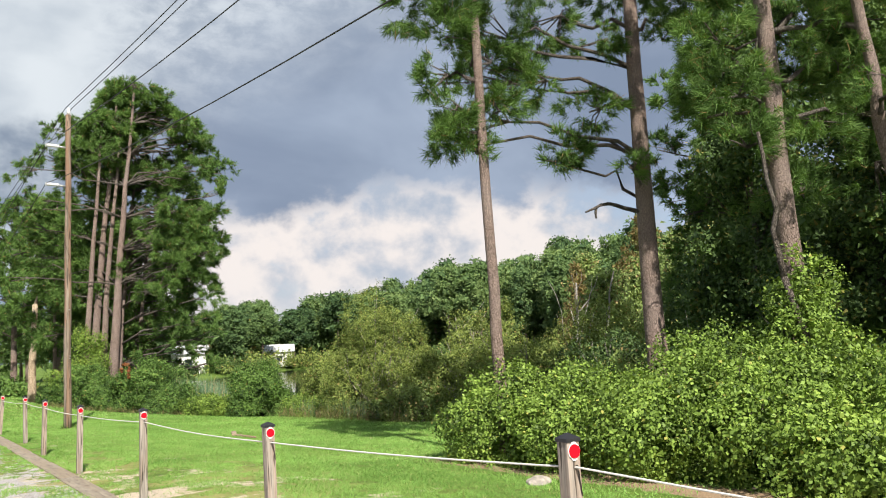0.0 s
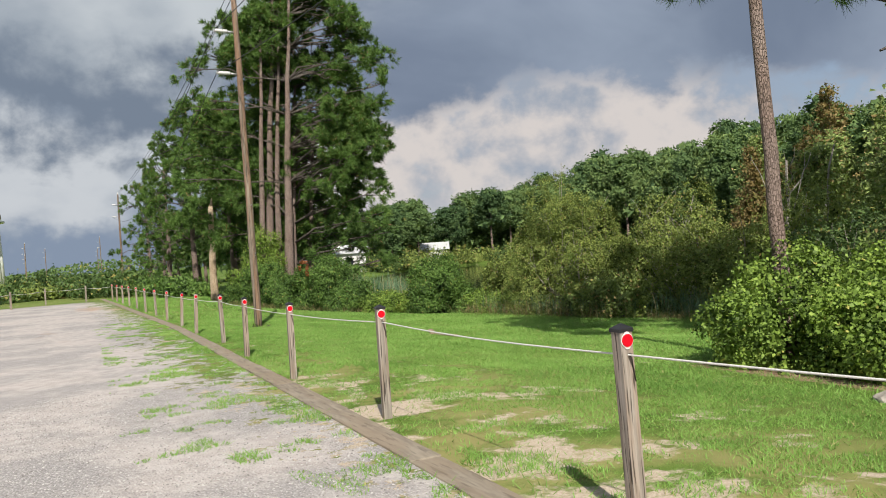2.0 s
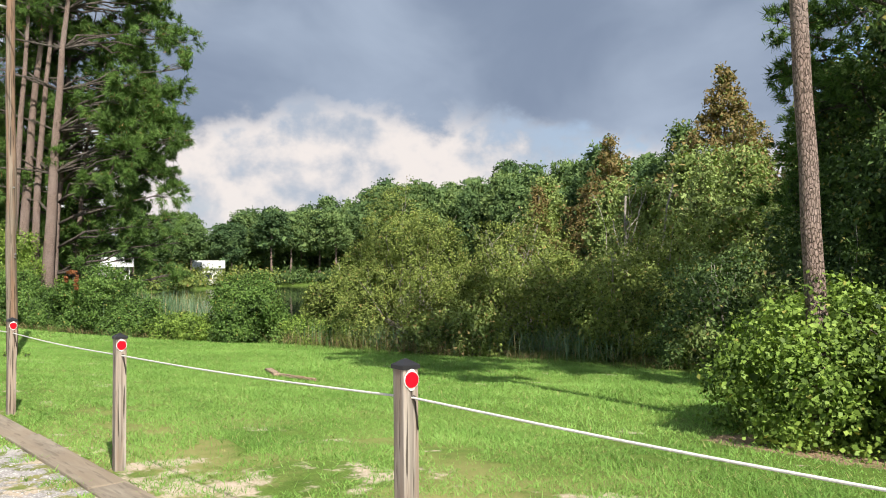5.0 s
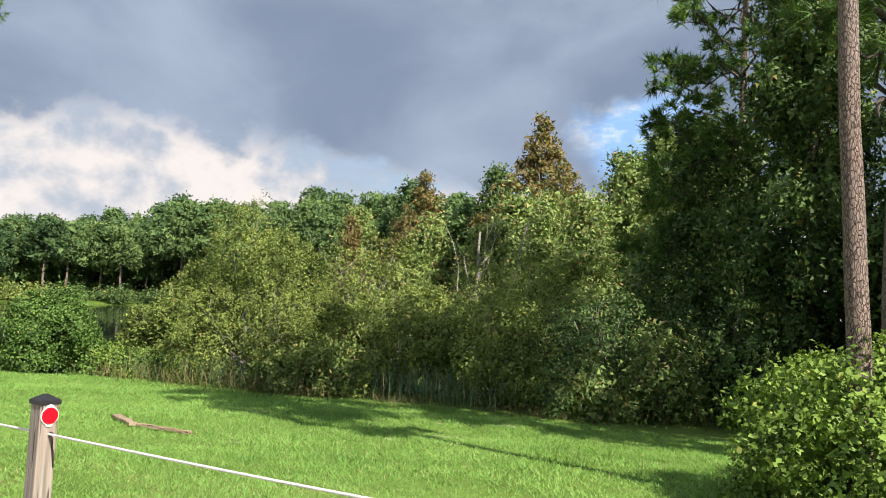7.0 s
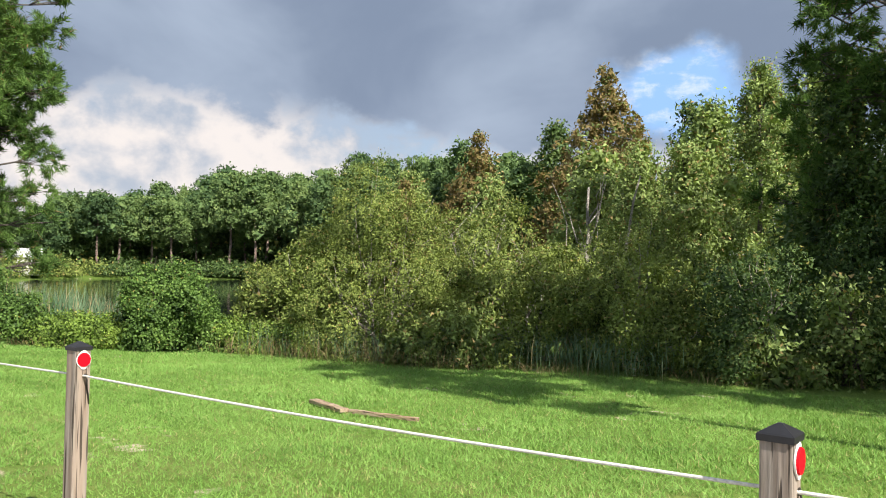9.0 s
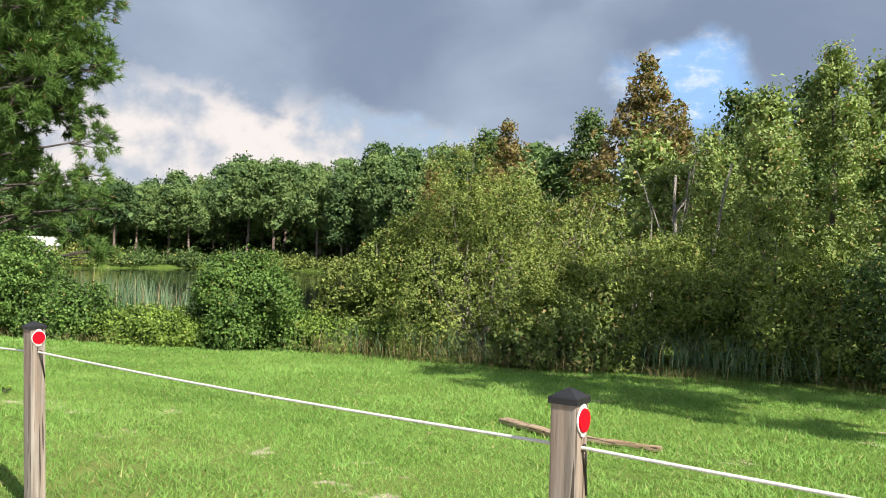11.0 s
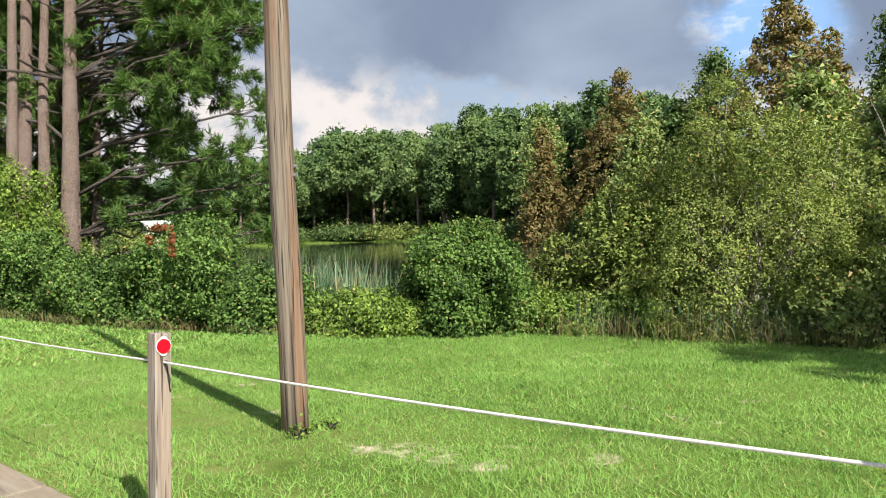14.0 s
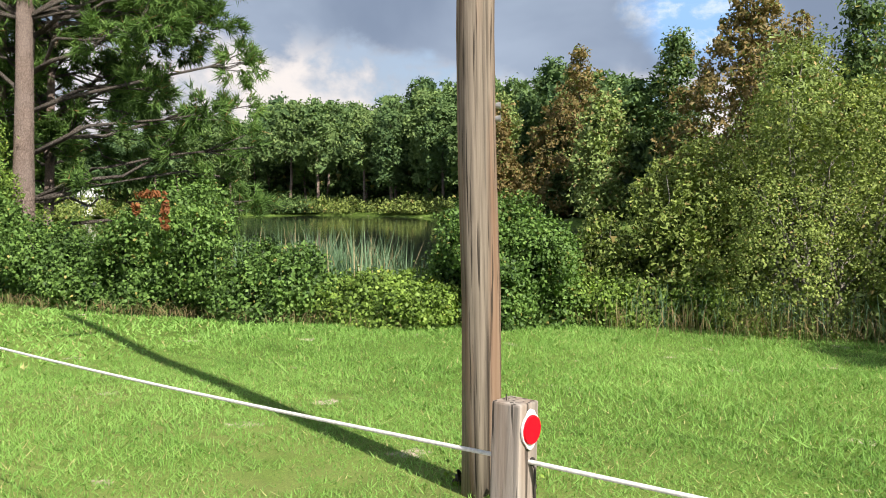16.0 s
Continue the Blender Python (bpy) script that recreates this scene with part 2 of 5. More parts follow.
ROOF = plain("pale_roof_sheet", (0.6, 0.61, 0.62), 0.5, vary=0.1, scale=0.5)
GLASS = plain("dark_window_glass", (0.04, 0.05, 0.06), 0.1, vary=0.1)
STONE = plain("pale_rock", (0.45, 0.40, 0.34), 0.9, vary=0.25, scale=9)
BRICKRED = plain("rusty_red_paint", (0.28, 0.07, 0.04), 0.6)
OLDPLANK = weathered("rotten_plank_wood", (0.28, 0.21, 0.14), (0.50, 0.40, 0.29), (0.32, 0.2, 0.12), (3, 30, 30), 0.6)


def gravel_stones():
    m, k = material("gravel_stones")
    r = k.add("ShaderNodeNewGeometry").outputs["Random Per Island"]
    c = k.mix(k.span(r, 0.0, 0.9), rgb(0.22, 0.205, 0.195), rgb(0.50, 0.48, 0.46))
    finish(k, c, 0.95, spec=0.2)
    return m


PEBBLE = gravel_stones()


def edge_x(y):
    """The lot's timber edging, left side, at that distance along the fence."""
    return 2.2 + 0.0577 * y if y < 27 else 3.758 + 0.012 * (y - 27)


def ground_material():
    m, k = material("lawn_and_gravel")
    p = k.add("ShaderNodeTexCoord").outputs["Object"]
    x, y, z = k.add("ShaderNodeSeparateXYZ", {0: p}).outputs
    near = k.math("ADD", k.math("MULTIPLY", k.math("MINIMUM", y, 27.0), 0.0577), 2.2)
    line = k.math("ADD", near, k.math("MULTIPLY", k.math("MAXIMUM", k.math("SUBTRACT", y, 27.0), 0.0), 0.012))
    side = k.math("SUBTRACT", x, line)                       # metres to the lawn's side of the edging
    fine = k.noise(p, 46.0, 6, 0.7)
    mid = k.noise(p, 5.0, 6, 0.62)
    big = k.noise(p, 0.55, 5, 0.6)
    wide = k.noise(p, 0.16, 4, 0.55)
    # gravel: pale crushed shell, sandy ruts
    stones = k.add("ShaderNodeTexVoronoi", {"Vector": p, "Scale": 42.0}).outputs
    stone = k.mix(k.span(stones[0], 0.05, 0.5), rgb(0.57, 0.53, 0.52), rgb(0.25, 0.232, 0.225))
    stone = k.mix(k.math("MULTIPLY", k.span(fine, 0.3, 0.7), 0.5), stone, rgb(0.54, 0.52, 0.50))
    sand = k.mix(k.span(mid, 0.3, 0.7), rgb(0.45, 0.395, 0.365), rgb(0.57, 0.525, 0.495))
    gravel = k.mix(k.span(k.math("ADD", big, k.math("MULTIPLY", mid, 0.25)), 0.5, 0.74, 0.0, 0.8), stone, sand)
    rust = k.math("MULTIPLY", k.span(k.noise(k.add("ShaderNodeMapping", {0: p, 3: (0.32, 0.12, 1)}).outputs[0], 1.0, 5, 0.6), 0.56, 0.70), k.span(y, 14.0, 30.0))
    gravel = k.mix(k.math("MULTIPLY", rust, 0.6), gravel, rgb(0.47, 0.30, 0.19))
    # lawn soil and thatch under the blades, darkened with painted shade between them
    green = k.mix(k.span(mid, 0.28, 0.72), rgb(0.075, 0.125, 0.022), rgb(0.14, 0.22, 0.04))
    green = k.mix(k.span(k.math("ADD", wide, k.math("MULTIPLY", big, 0.4)), 0.55, 0.85, 0.0, 0.75), green, rgb(0.19, 0.28, 0.06))
    # dark specks: part soil, part shade between blades put into the colour
    tiny = k.noise(p, 130.0, 4, 0.7)
    green = k.mix(k.span(tiny, 0.42, 0.62, 0.0, 0.75), green, rgb(0.045, 0.075, 0.014))
    green = k.mix(k.span(fine, 0.5, 0.75, 0.0, 0.6), green, rgb(0.24, 0.36, 0.075))
    dirt = k.mix(k.span(fine, 0.3, 0.7), rgb(0.38, 0.30, 0.22), rgb(0.58, 0.49, 0.39))
    bare_zone = k.math('MULTIPLY', k.span(side, 4.2, 0.5, 0.0, 0.16), k.span(y, 18.0, 11.0, 0.1, 1.0))
    bare = k.span(k.math("ADD", k.noise(p, 1.15, 6, 0.66), bare_zone), 0.62, 0.69)
    thatch = k.math('MULTIPLY', k.math('MULTIPLY', k.span(side, 5.5, 0.8), k.span(y, 19.0, 12.0, 0.35, 1.0)), k.span(k.noise(p, 0.8, 6, 0.65), 0.38, 0.58, 0.0, 0.85))
    green = k.mix(thatch, green, rgb(0.30, 0.27, 0.11))
    lawn = k.mix(bare, green, dirt)
    litter = k.math('MULTIPLY', k.bell(x, 9.1, 1.1), k.math('MULTIPLY', k.span(y, 12.3, 11.0), k.span(y, -3.0, 0.0)))
    litter = k.span(k.math('ADD', litter, k.math('MULTIPLY', k.math('SUBTRACT', mid, 0.5), 0.9)), 0.35, 0.6)
    lawn = k.mix(litter, lawn, k.mix(k.span(fine, 0.35, 0.65), rgb(0.20, 0.13, 0.08), rgb(0.40, 0.29, 0.19)))
    # ragged verge in the gravel next to the edging
    ragged = k.math("ADD", side, k.math("MULTIPLY", k.math("SUBTRACT", mid, 0.5), 0.7))
    loose = k.math("ADD", side, k.math("MULTIPLY", k.math("SUBTRACT", k.noise(p, 0.9, 5, 0.6), 0.5), 2.4))
    reach = k.math("ADD", k.span(loose, -1.9, -0.2, -0.22, 0.03, smooth=False), k.span(y, 7.0, 16.0, -0.09, 0.02))
    verge = k.math("MULTIPLY", k.span(loose, -2.3, -1.5), k.span(k.math("ADD", k.noise(p, 3.6, 8, 0.75), reach), 0.47, 0.52))
    on_lawn = k.math("MAXIMUM", k.span(ragged, 0.12, 0.2), verge)
    # the lot ends in scrub far down the road and past its other side
    on_lawn = k.math("MAXIMUM", on_lawn, k.span(k.math("ADD", y, k.math("MULTIPLY", big, 6.0)), 57.0, 59.0))
    on_lawn = k.math("MAXIMUM", on_lawn, k.span(k.math("ADD", x, k.math("MULTIPLY", big, 3.0)), -15.0, -16.5))
    c = k.mix(on_lawn, gravel, lawn)
    relief = k.math("ADD", k.math("MULTIPLY", fine, 0.6), k.math("MULTIPLY", stones[0], k.math("SUBTRACT", 1.0, on_lawn)))
    finish(k, c, 0.95, relief, 0.55, 0.02, spec=0.1)
    return m


GROUND = ground_material()


def water_material():
    m, k = material("dark_pond_water")
    p = k.add("ShaderNodeTexCoord").outputs["Object"]
    n = k.noise(k.add("ShaderNodeMapping", {0: p, 3: (1.0, 1.0, 1.0)}).outputs[0], 2.5, 4, 0.5)
    finish(k, rgb(0.012, 0.016, 0.014), 0.06, n, 0.08, 0.05, spec=0.5)
    return m


WATER = water_material()

# ---- tools for building ----
RNG = np.random.default_rng(7)


def smooth(v, a, b):
    t = min(max((v - a) / (b - a), 0.0), 1.0)
    return t * t * (3 - 2 * t)


POND = (48.0, 71.0, 52.0, 25.0, math.radians(40.0))      # middle, half length, half width, bearing


def pond_metric(x, y):
    dx, dy = x - POND[0], y - POND[1]
    s, c = math.sin(POND[4]), math.cos(POND[4])
    return math.hypot((dx * s + dy * c) / POND[2], (dx * c - dy * s) / POND[3])


def gz(x, y):
    """Height of the ground: the lot falls gently along the fence, the lawn falls to the pond."""
    base = -0.185 - 0.0086 * min(max(y, -25.0), 27.0)
    fall = 0.066 * (1 - 0.72 * smooth(y, 31, 44))
    z = base - fall * min(max(x - 4.5, 0.0), 12.5)
    far = smooth(math.hypot(x, y), 45, 90)
    z = z * (1 - far) - (0.45 + 0.5 * smooth(x, 10, 34)) * far
    z += 0.05 * noise.noise((x * 0.35, y * 0.35, 0.0)) * smooth(x, 4.2, 7)
    dip = 1 - smooth(pond_metric(x, y), 0.86, 1.05)
    return z * (1 - dip) - 2.6 * dip


def part(name, data, mat, parent=None, label=""):
    """Links a mesh (or a bmesh) as one object under a thing or a part."""
    if isinstance(data, bmesh.types.BMesh):
        me = bpy.data.meshes.new(name)
        data.to_mesh(me)
        data.free()
        data = me
    if mat and not data.materials:
        data.materials.append(mat)
    ob = new(name, data)
    ob.parent = parent
    if label:
        ob["label"] = label
    return ob


def thing(name, label, category, at=(0, 0, 0), group="", kind="", turn=0.0):
    ob = new(name)
    ob.matrix_basis = pose(*at, 0, 0, turn)
    return tagged(ob, label, category, group, kind)


def polys(name, corners):
    """A mesh from an array of polygons (n, corners, 3)."""
    n, c = corners.shape[:2]
    me = bpy.data.meshes.new(name)
    me.vertices.add(n * c)
    me.vertices.foreach_set("co", corners.reshape(-1).astype(np.float32))
    me.loops.add(n * c)
    me.loops.foreach_set("vertex_index", np.arange(n * c, dtype=np.int32))
    me.polygons.add(n)
    me.polygons.foreach_set("loop_start", np.arange(0, n * c, c, dtype=np.int32))
    me.update(calc_edges=True)
    return me


def unit(v):
    return v / np.maximum(np.linalg.norm(v, axis=-1, keepdims=True), 1e-9)


def leaf_mesh(name, at, out, size, long=1.35, droop=0.35, tri=False):
    """Leaves as folded four-cornered blades: places, outward ways, sizes."""
    n = len(at)
    along = unit(RNG.normal(size=(n, 3)) + 0.25 * out - np.array([0, 0, droop]))
    up = unit(RNG.normal(size=(n, 3)) * 0.52 + 1.0 * out + np.array([0, 0, 0.35]))
    across = unit(np.cross(along, up))
    nor = np.cross(across, along)
    s = (size * RNG.uniform(0.65, 1.3, n))[:, None]
    a = at - along * s * long * 0.5
    b = at + along * s * long * 0.5
    mid = at - along * s * 0.12 + nor * s * 0.12
    if tri:
        return polys(name, np.stack([a - across * s * 0.4, a + across * s * 0.5, b], 1))
    return polys(name, np.stack([a, mid + across * s * 0.5, b, mid - across * s * 0.5], 1))


def lump_points(lumps, n, shell=0.2):
    """Points on and just under the skin of many overlapping lumps (x, y, z, rx, ry, rz), with outward ways."""
    L = np.array(lumps, float)
    area = (L[:, 3] * L[:, 4] + L[:, 3] * L[:, 5] + L[:, 4] * L[:, 5])
    which = RNG.choice(len(L), int(n * 1.7), p=area / area.sum())
    d = unit(RNG.normal(size=(len(which), 3)))
    r = 1 - np.abs(RNG.normal(0, shell, len(which))) + RNG.normal(0, 0.07, len(which))
    p = L[which, :3] + d * L[which, 3:] * r[:, None]
    # boughs that stand out and hollows between them
    f = sum(np.sin(p @ (unit(RNG.normal(size=3)) * 3.4 / L[:, 3:].mean()) + RNG.uniform(0, 6)) for _ in range(3)) / 2
    p += d * L[which, 3:] * 0.24 * f[:, None]
    keep = RNG.uniform(-0.9, 0.0, len(p)) < f + 0.25
    for i, q in enumerate(L):
        inside = (((p - q[:3]) / q[3:]) ** 2).sum(1) < 0.62
        keep &= ~(inside & (which != i))
    p, d = p[keep][:n], d[keep][:n]
    return p, d


def sprays(lumps, n, leaf, per=14, shell=0.1):
    """Leaves gathered in small sprays at twig ends on the skin of the lumps, with hollows between them."""
    hub, way = lump_points(lumps, max(20, n // per), shell)
    k = RNG.integers(len(hub), size=n)
    size = (min(leaf, 0.3) * 1.8 * RNG.uniform(0.6, 1.5, len(hub)))[k][:, None]
    off = RNG.normal(0, 1, (n, 3)) * size
    off -= way[k] * (off * way[k]).sum(1, keepdims=True) * 0.35
    return hub[k] + off, unit(way[k] + 0.35 * unit(off))


def inner(lumps, n, leaf):
    """Coarser leaves added deep inside the growth to block light, so its hollows go dark."""
    L = np.array(lumps, float)
    area = L[:, 3] * L[:, 4] + L[:, 3] * L[:, 5] + L[:, 4] * L[:, 5]
    which = RNG.choice(len(L), n, p=area / area.sum())
    d = unit(RNG.normal(size=(n, 3)))
    return L[which, :3] + d * L[which, 3:] * RNG.uniform(0.3, 0.68, (n, 1)), d


def lumpy(size, count, low=0.25, small=0.18, big=0.42):
    """Lumps that fill a dome of that size over the origin with an uneven outline."""
    out = [(0, 0, size[2] * 0.4, size[0] * 0.6, size[1] * 0.6, size[2] * 0.4)]
    for _ in range(count):
        a, h = RNG.uniform(0, 2 * np.pi), RNG.uniform(low, 0.94)
        w = math.sqrt(max(0.0, 1 - (max(h - 0.12, 0) / 0.86) ** 2)) * RNG.uniform(0.6, 1.08)
        r = RNG.uniform(small, big)
        out.append((math.cos(a) * w * size[0] * 0.8, math.sin(a) * w * size[1] * 0.8, h * size[2] * 0.88,
                    r * size[0] * RNG.uniform(0.8, 1.1), r * size[1] * RNG.uniform(0.8, 1.1), r * size[2] * RNG.uniform(0.6, 0.9)))
    return out


def tube(bm, points, radii, sides=8):
    """A tapered tube along points, with closed ends."""
    rings = []
    pts = [Vector(p) for p in points]
    for i, p in enumerate(pts):
        d = (pts[min(i + 1, len(pts) - 1)] - pts[max(i - 1, 0)]).normalized()
        u = d.orthogonal().normalized() if abs(d.z) < 0.9 else Vector((1, 0, 0)).cross(d).normalized()
        v = d.cross(u)
        rings.append([bm.verts.new(p + (u * math.cos(a) + v * math.sin(a)) * radii[i]) for a in (2 * math.pi * j / sides for j in range(sides))])
    for a, b in zip(rings, rings[1:]):
        for j in range(sides):
            f = bm.faces.new((a[j], a[(j + 1) % sides], b[(j + 1) % sides], b[j]))
            f.smooth = True
    bm.faces.new(rings[0][::-1])
    bm.faces.new(rings[-1])


def wiggle(a, b, n, amount, sag=0.0):
    """A crooked line from a to b."""
    a, b = Vector(a), Vector(b)
    out = []
    for i in range(n + 1):
        t = i / n
        j = Vector(RNG.normal(0, amount, 3)) * (math.sin(math.pi * t) if 0 < i < n else 0)
        out.append(a.lerp(b, t) + j - Vector((0, 0, sag * math.sin(math.pi * t))))
    return out


def limb_bm(lines, sides=6):
    bm = bmesh.new()
    for pts, r0, r1 in lines:
        tube(bm, pts, [r0 + (r1 - r0) * i / (len(pts) - 1) for i in range(len(pts))], sides)
    return bm


def box_bm(sx, sy, sz, bevel=0.0, at=(0, 0, 0)):
    bm = bmesh.new()
    bmesh.ops.create_cube(bm, size=1.0, matrix=Matrix.Translation(at) @ Matrix.Diagonal((sx, sy, sz, 1)))
    if bevel:
        bmesh.ops.bevel(bm, geom=bm.edges[:], offset=bevel, segments=2, affect="EDGES", profile=0.6)
    return bm


def needle_mesh(name, tufts, ways, length, needles, width=0.016):
    """Pine needles: at each tuft a burst of thin blades round its way."""
    n = len(tufts)
    at = np.repeat(tufts, needles, 0)
    w = np.repeat(ways, needles, 0)
    d = unit(w * 1.0 + RNG.normal(size=at.shape) * 0.62)
    size = (length * RNG.uniform(0.7, 1.2, len(at)))[:, None]
    side = unit(np.cross(d, RNG.normal(size=at.shape))) * width
    base = at + RNG.normal(0, 0.03, at.shape)
    tip = base + d * size - np.array([0, 0, 0.12]) * size
    return polys(name, np.stack([base - side * 0.7, base + side, tip], 1))


def blade_mesh(name, roots, height, width, lean=0.3, fine=True):
    """Grass or reed blades: two-piece curved strips, tapering."""
    n = len(roots)
    a = RNG.uniform(0, 2 * np.pi, n)
    side = np.stack([np.cos(a), np.sin(a), np.zeros(n)], 1)
    b = RNG.uniform(0, 2 * np.pi, n)
    h = (height * RNG.uniform(0.5, 1.25, n))[:, None]
    bend = np.stack([np.cos(b), np.sin(b), np.zeros(n)], 1) * h * np.abs(RNG.normal(0, lean, n))[:, None]
    w = side * width * RNG.uniform(0.7, 1.3, n)[:, None]
    up = np.array([0, 0, 1.0])
    m = roots + up * h * 0.55 + bend * 0.3
    t = roots + up * h * 0.95 + bend
    if not fine:
        return polys(name, np.stack([roots - w, roots + w, t], 1))
    return polys(name, np.stack([roots - w * 0.6, m + w, t, m - w * 0.7], 1))

# ---- ground and water ----
def ground_sheet():
    def steps(near, far):
        v, out = near, []
        while v < far:
            out.append(v)
            v += 0.9 + max(0.0, v - 40) * 0.1
        return out + [far]
    xs = sorted({-a for a in steps(0.0, 1500.0)} | set(steps(0.0, 1500.0)))
    ys = sorted({-a for a in steps(0.0, 1500.0)} | set(steps(0.0, 1500.0)))
    verts = [(x, y, gz(x, y)) for y in ys for x in xs]
    w = len(xs)
    faces = [(j * w + i, j * w + i + 1, (j + 1) * w + i + 1, (j + 1) * w + i) for j in range(len(ys) - 1) for i in range(w - 1)]
    me = bpy.data.meshes.new("ground")
    me.from_pydata(verts, [], faces)
    me.polygons.foreach_set("use_smooth", [True] * len(me.polygons))
    tagged(part("ground", me, GROUND), "mown green lawn falling to a pond beside a pale gravel lot", "ground", kind="structure")


ground_sheet()
pond = bmesh.new()
s_, c_ = math.sin(POND[4]), math.cos(POND[4])
pond.faces.new([pond.verts.new((POND[0] + POND[2] * 1.12 * math.cos(a) * s_ + POND[3] * 1.12 * math.sin(a) * c_,
                                POND[1] + POND[2] * 1.12 * math.cos(a) * c_ - POND[3] * 1.12 * math.sin(a) * s_, -1.45))
                for a in (-2 * math.pi * i / 64 for i in range(64))])
tagged(part("water", pond, WATER), "dark still pond water reflecting trees and clouds", "water", kind="structure")


# ---- the fence: posts, rope, edging ----
POSTS = [(3.02, -0.6), (3.16, 2.9), (3.12, 6.4), (3.25, 10.2), (3.38, 13.77), (3.57, 17.22), (3.86, 20.66), (3.95, 24.1),
         (4.17, 27.6), (4.24, 31.1), (4.3, 34.5), (4.36, 38.0), (4.42, 41.5), (4.46, 45.0), (4.5, 48.5), (4.54, 52.0), (4.58, 55.5)]
POST_TOP = 1.095
DISC, HOLE = 0.065, 0.148                                # below the post's top: the reflector and the rope's hole
POST_LEAN = {2: -1.6, 7: 2.4, 8: 3.0, 9: 2.0}                  # degrees out of true across the fence
POST_LIFT = {1: 0.09, 2: 0.012, 3: 0.02, 4: -0.036, 5: -0.03, 6: -0.035, 7: -0.062}      # uneven depth in the ground, deeper past these


def fence_post(at, turn, tilt, capped, lift):
    """A square timber post with a chamfered top or a black cap, and a red reflector on a white plate."""
    post = thing("fence_post", "weathered square timber post with a " + ("black cap and " if capped else "bare sawn top and ") + "red reflector", "fence post", group="rope fence posts")
    post.matrix_basis = pose(at[0], at[1] + 0.05, gz(*at) + lift, tilt[0], tilt[1], turn)
    bm = box_bm(0.085, 0.085, POST_TOP + 0.25, 0.006, (0, 0, (POST_TOP - 0.25) / 2))
    part("shaft", bm, POSTWOOD, post)
    if capped:
        cap = bmesh.new()
        rings = []
        for h, z in ((0.0485, -0.017), (0.0485, 0.001), (0.044, 0.005), (0.006, 0.028)):
            rings.append([cap.verts.new((sx * h, sy * h, POST_TOP + z)) for sx, sy in ((-1, -1), (1, -1), (1, 1), (-1, 1))])
        for a, b in zip(rings, rings[1:]):
            for j in range(4):
                cap.faces.new((a[j], a[(j + 1) % 4], b[(j + 1) % 4], b[j]))
        cap.faces.new(rings[-1])
        cap.faces.new(rings[0][::-1])
        bmesh.ops.recalc_face_normals(cap, faces=cap.faces[:])
        part("cap", cap, CAP, post, "black plastic pyramid cap")
    plate = bmesh.new()
    rim = []
    for k in range(24):
        a = 2 * math.pi * k / 24
        r = 0.0405 + 0.010 * max(0.0, abs(math.sin(a)) - 0.86) / 0.14
        rim.append((r * math.cos(a), r * math.sin(a)))
    lo = [plate.verts.new((x, -0.044, POST_TOP - DISC + z)) for x, z in rim]
    hi = [plate.verts.new((x, -0.049, POST_TOP - DISC + z)) for x, z in rim]
    plate.faces.new(hi)
    for k in range(24):
        plate.faces.new((lo[k], lo[(k + 1) % 24], hi[(k + 1) % 24], hi[k]))
    bmesh.ops.recalc_face_normals(plate, faces=plate.faces[:])
    plate_ob = part("reflector_plate", plate, PLATE, post, "white reflector plate")
    disc = bmesh.new()
    bmesh.ops.create_cone(disc, cap_ends=True, segments=28, radius1=0.037, radius2=0.035, depth=0.007,
                          matrix=pose(0, -0.0515, POST_TOP - DISC, 90, 0, 0))
    part("reflector", disc, RED, plate_ob, "round red reflector")
    cord = bmesh.new()
    tube(cord, [(0.01, -0.047, POST_TOP - HOLE), (0.02, -0.05, POST_TOP - HOLE - 0.02), (0.024, -0.047, POST_TOP - HOLE - 0.07), (0.036, -0.046, POST_TOP - HOLE - 0.15)], [0.0035] * 4, 5)
    # dark disc stands in for the shaded mouth of the rope's hole
    bmesh.ops.create_cone(cord, cap_ends=True, segments=12, radius1=0.011, radius2=0.011, depth=0.004, matrix=pose(0.012, -0.0465, POST_TOP - HOLE, 90, 0, 0))
    part("cord", cord, TIE, post, "dark tie cord with a dark disc drawn as the rope's hole")
    return post


BARE_TOPS = (7,)
for i_, p_ in enumerate(POSTS):
    lean_ = POST_LEAN.get(i_, RNG.normal(0, 0.7))
    fence_post((p_[0] - 0.93 * math.sin(radians(lean_)), p_[1]), RNG.uniform(-9, -2), (RNG.normal(0, 0.5), lean_), i_ not in BARE_TOPS, POST_LIFT.get(i_, -0.09 if i_ > 7 else 0.0))

rope = bmesh.new()
rope_pts = []


def hole_at(i):
    x, y = POSTS[i]
    return Vector((x, y, gz(x, y) + POST_TOP - HOLE + POST_LIFT.get(i, -0.09 if i > 7 else 0.0)))


for i_ in range(len(POSTS) - 1):
    for j in range(10):
        t_ = j / 10
        rope_pts.append(hole_at(i_).lerp(hole_at(i_ + 1), t_) - Vector((0, 0, (0.03, 0.016)[i_ != 2] * math.sin(math.pi * t_))))
rope_pts.append(hole_at(len(POSTS) - 1))
tube(rope, rope_pts, [0.0062] * len(rope_pts), 6)
tagged(part("fence_rope", rope, ROPE), "taut white rope strung through holes in the fence posts", "rope")


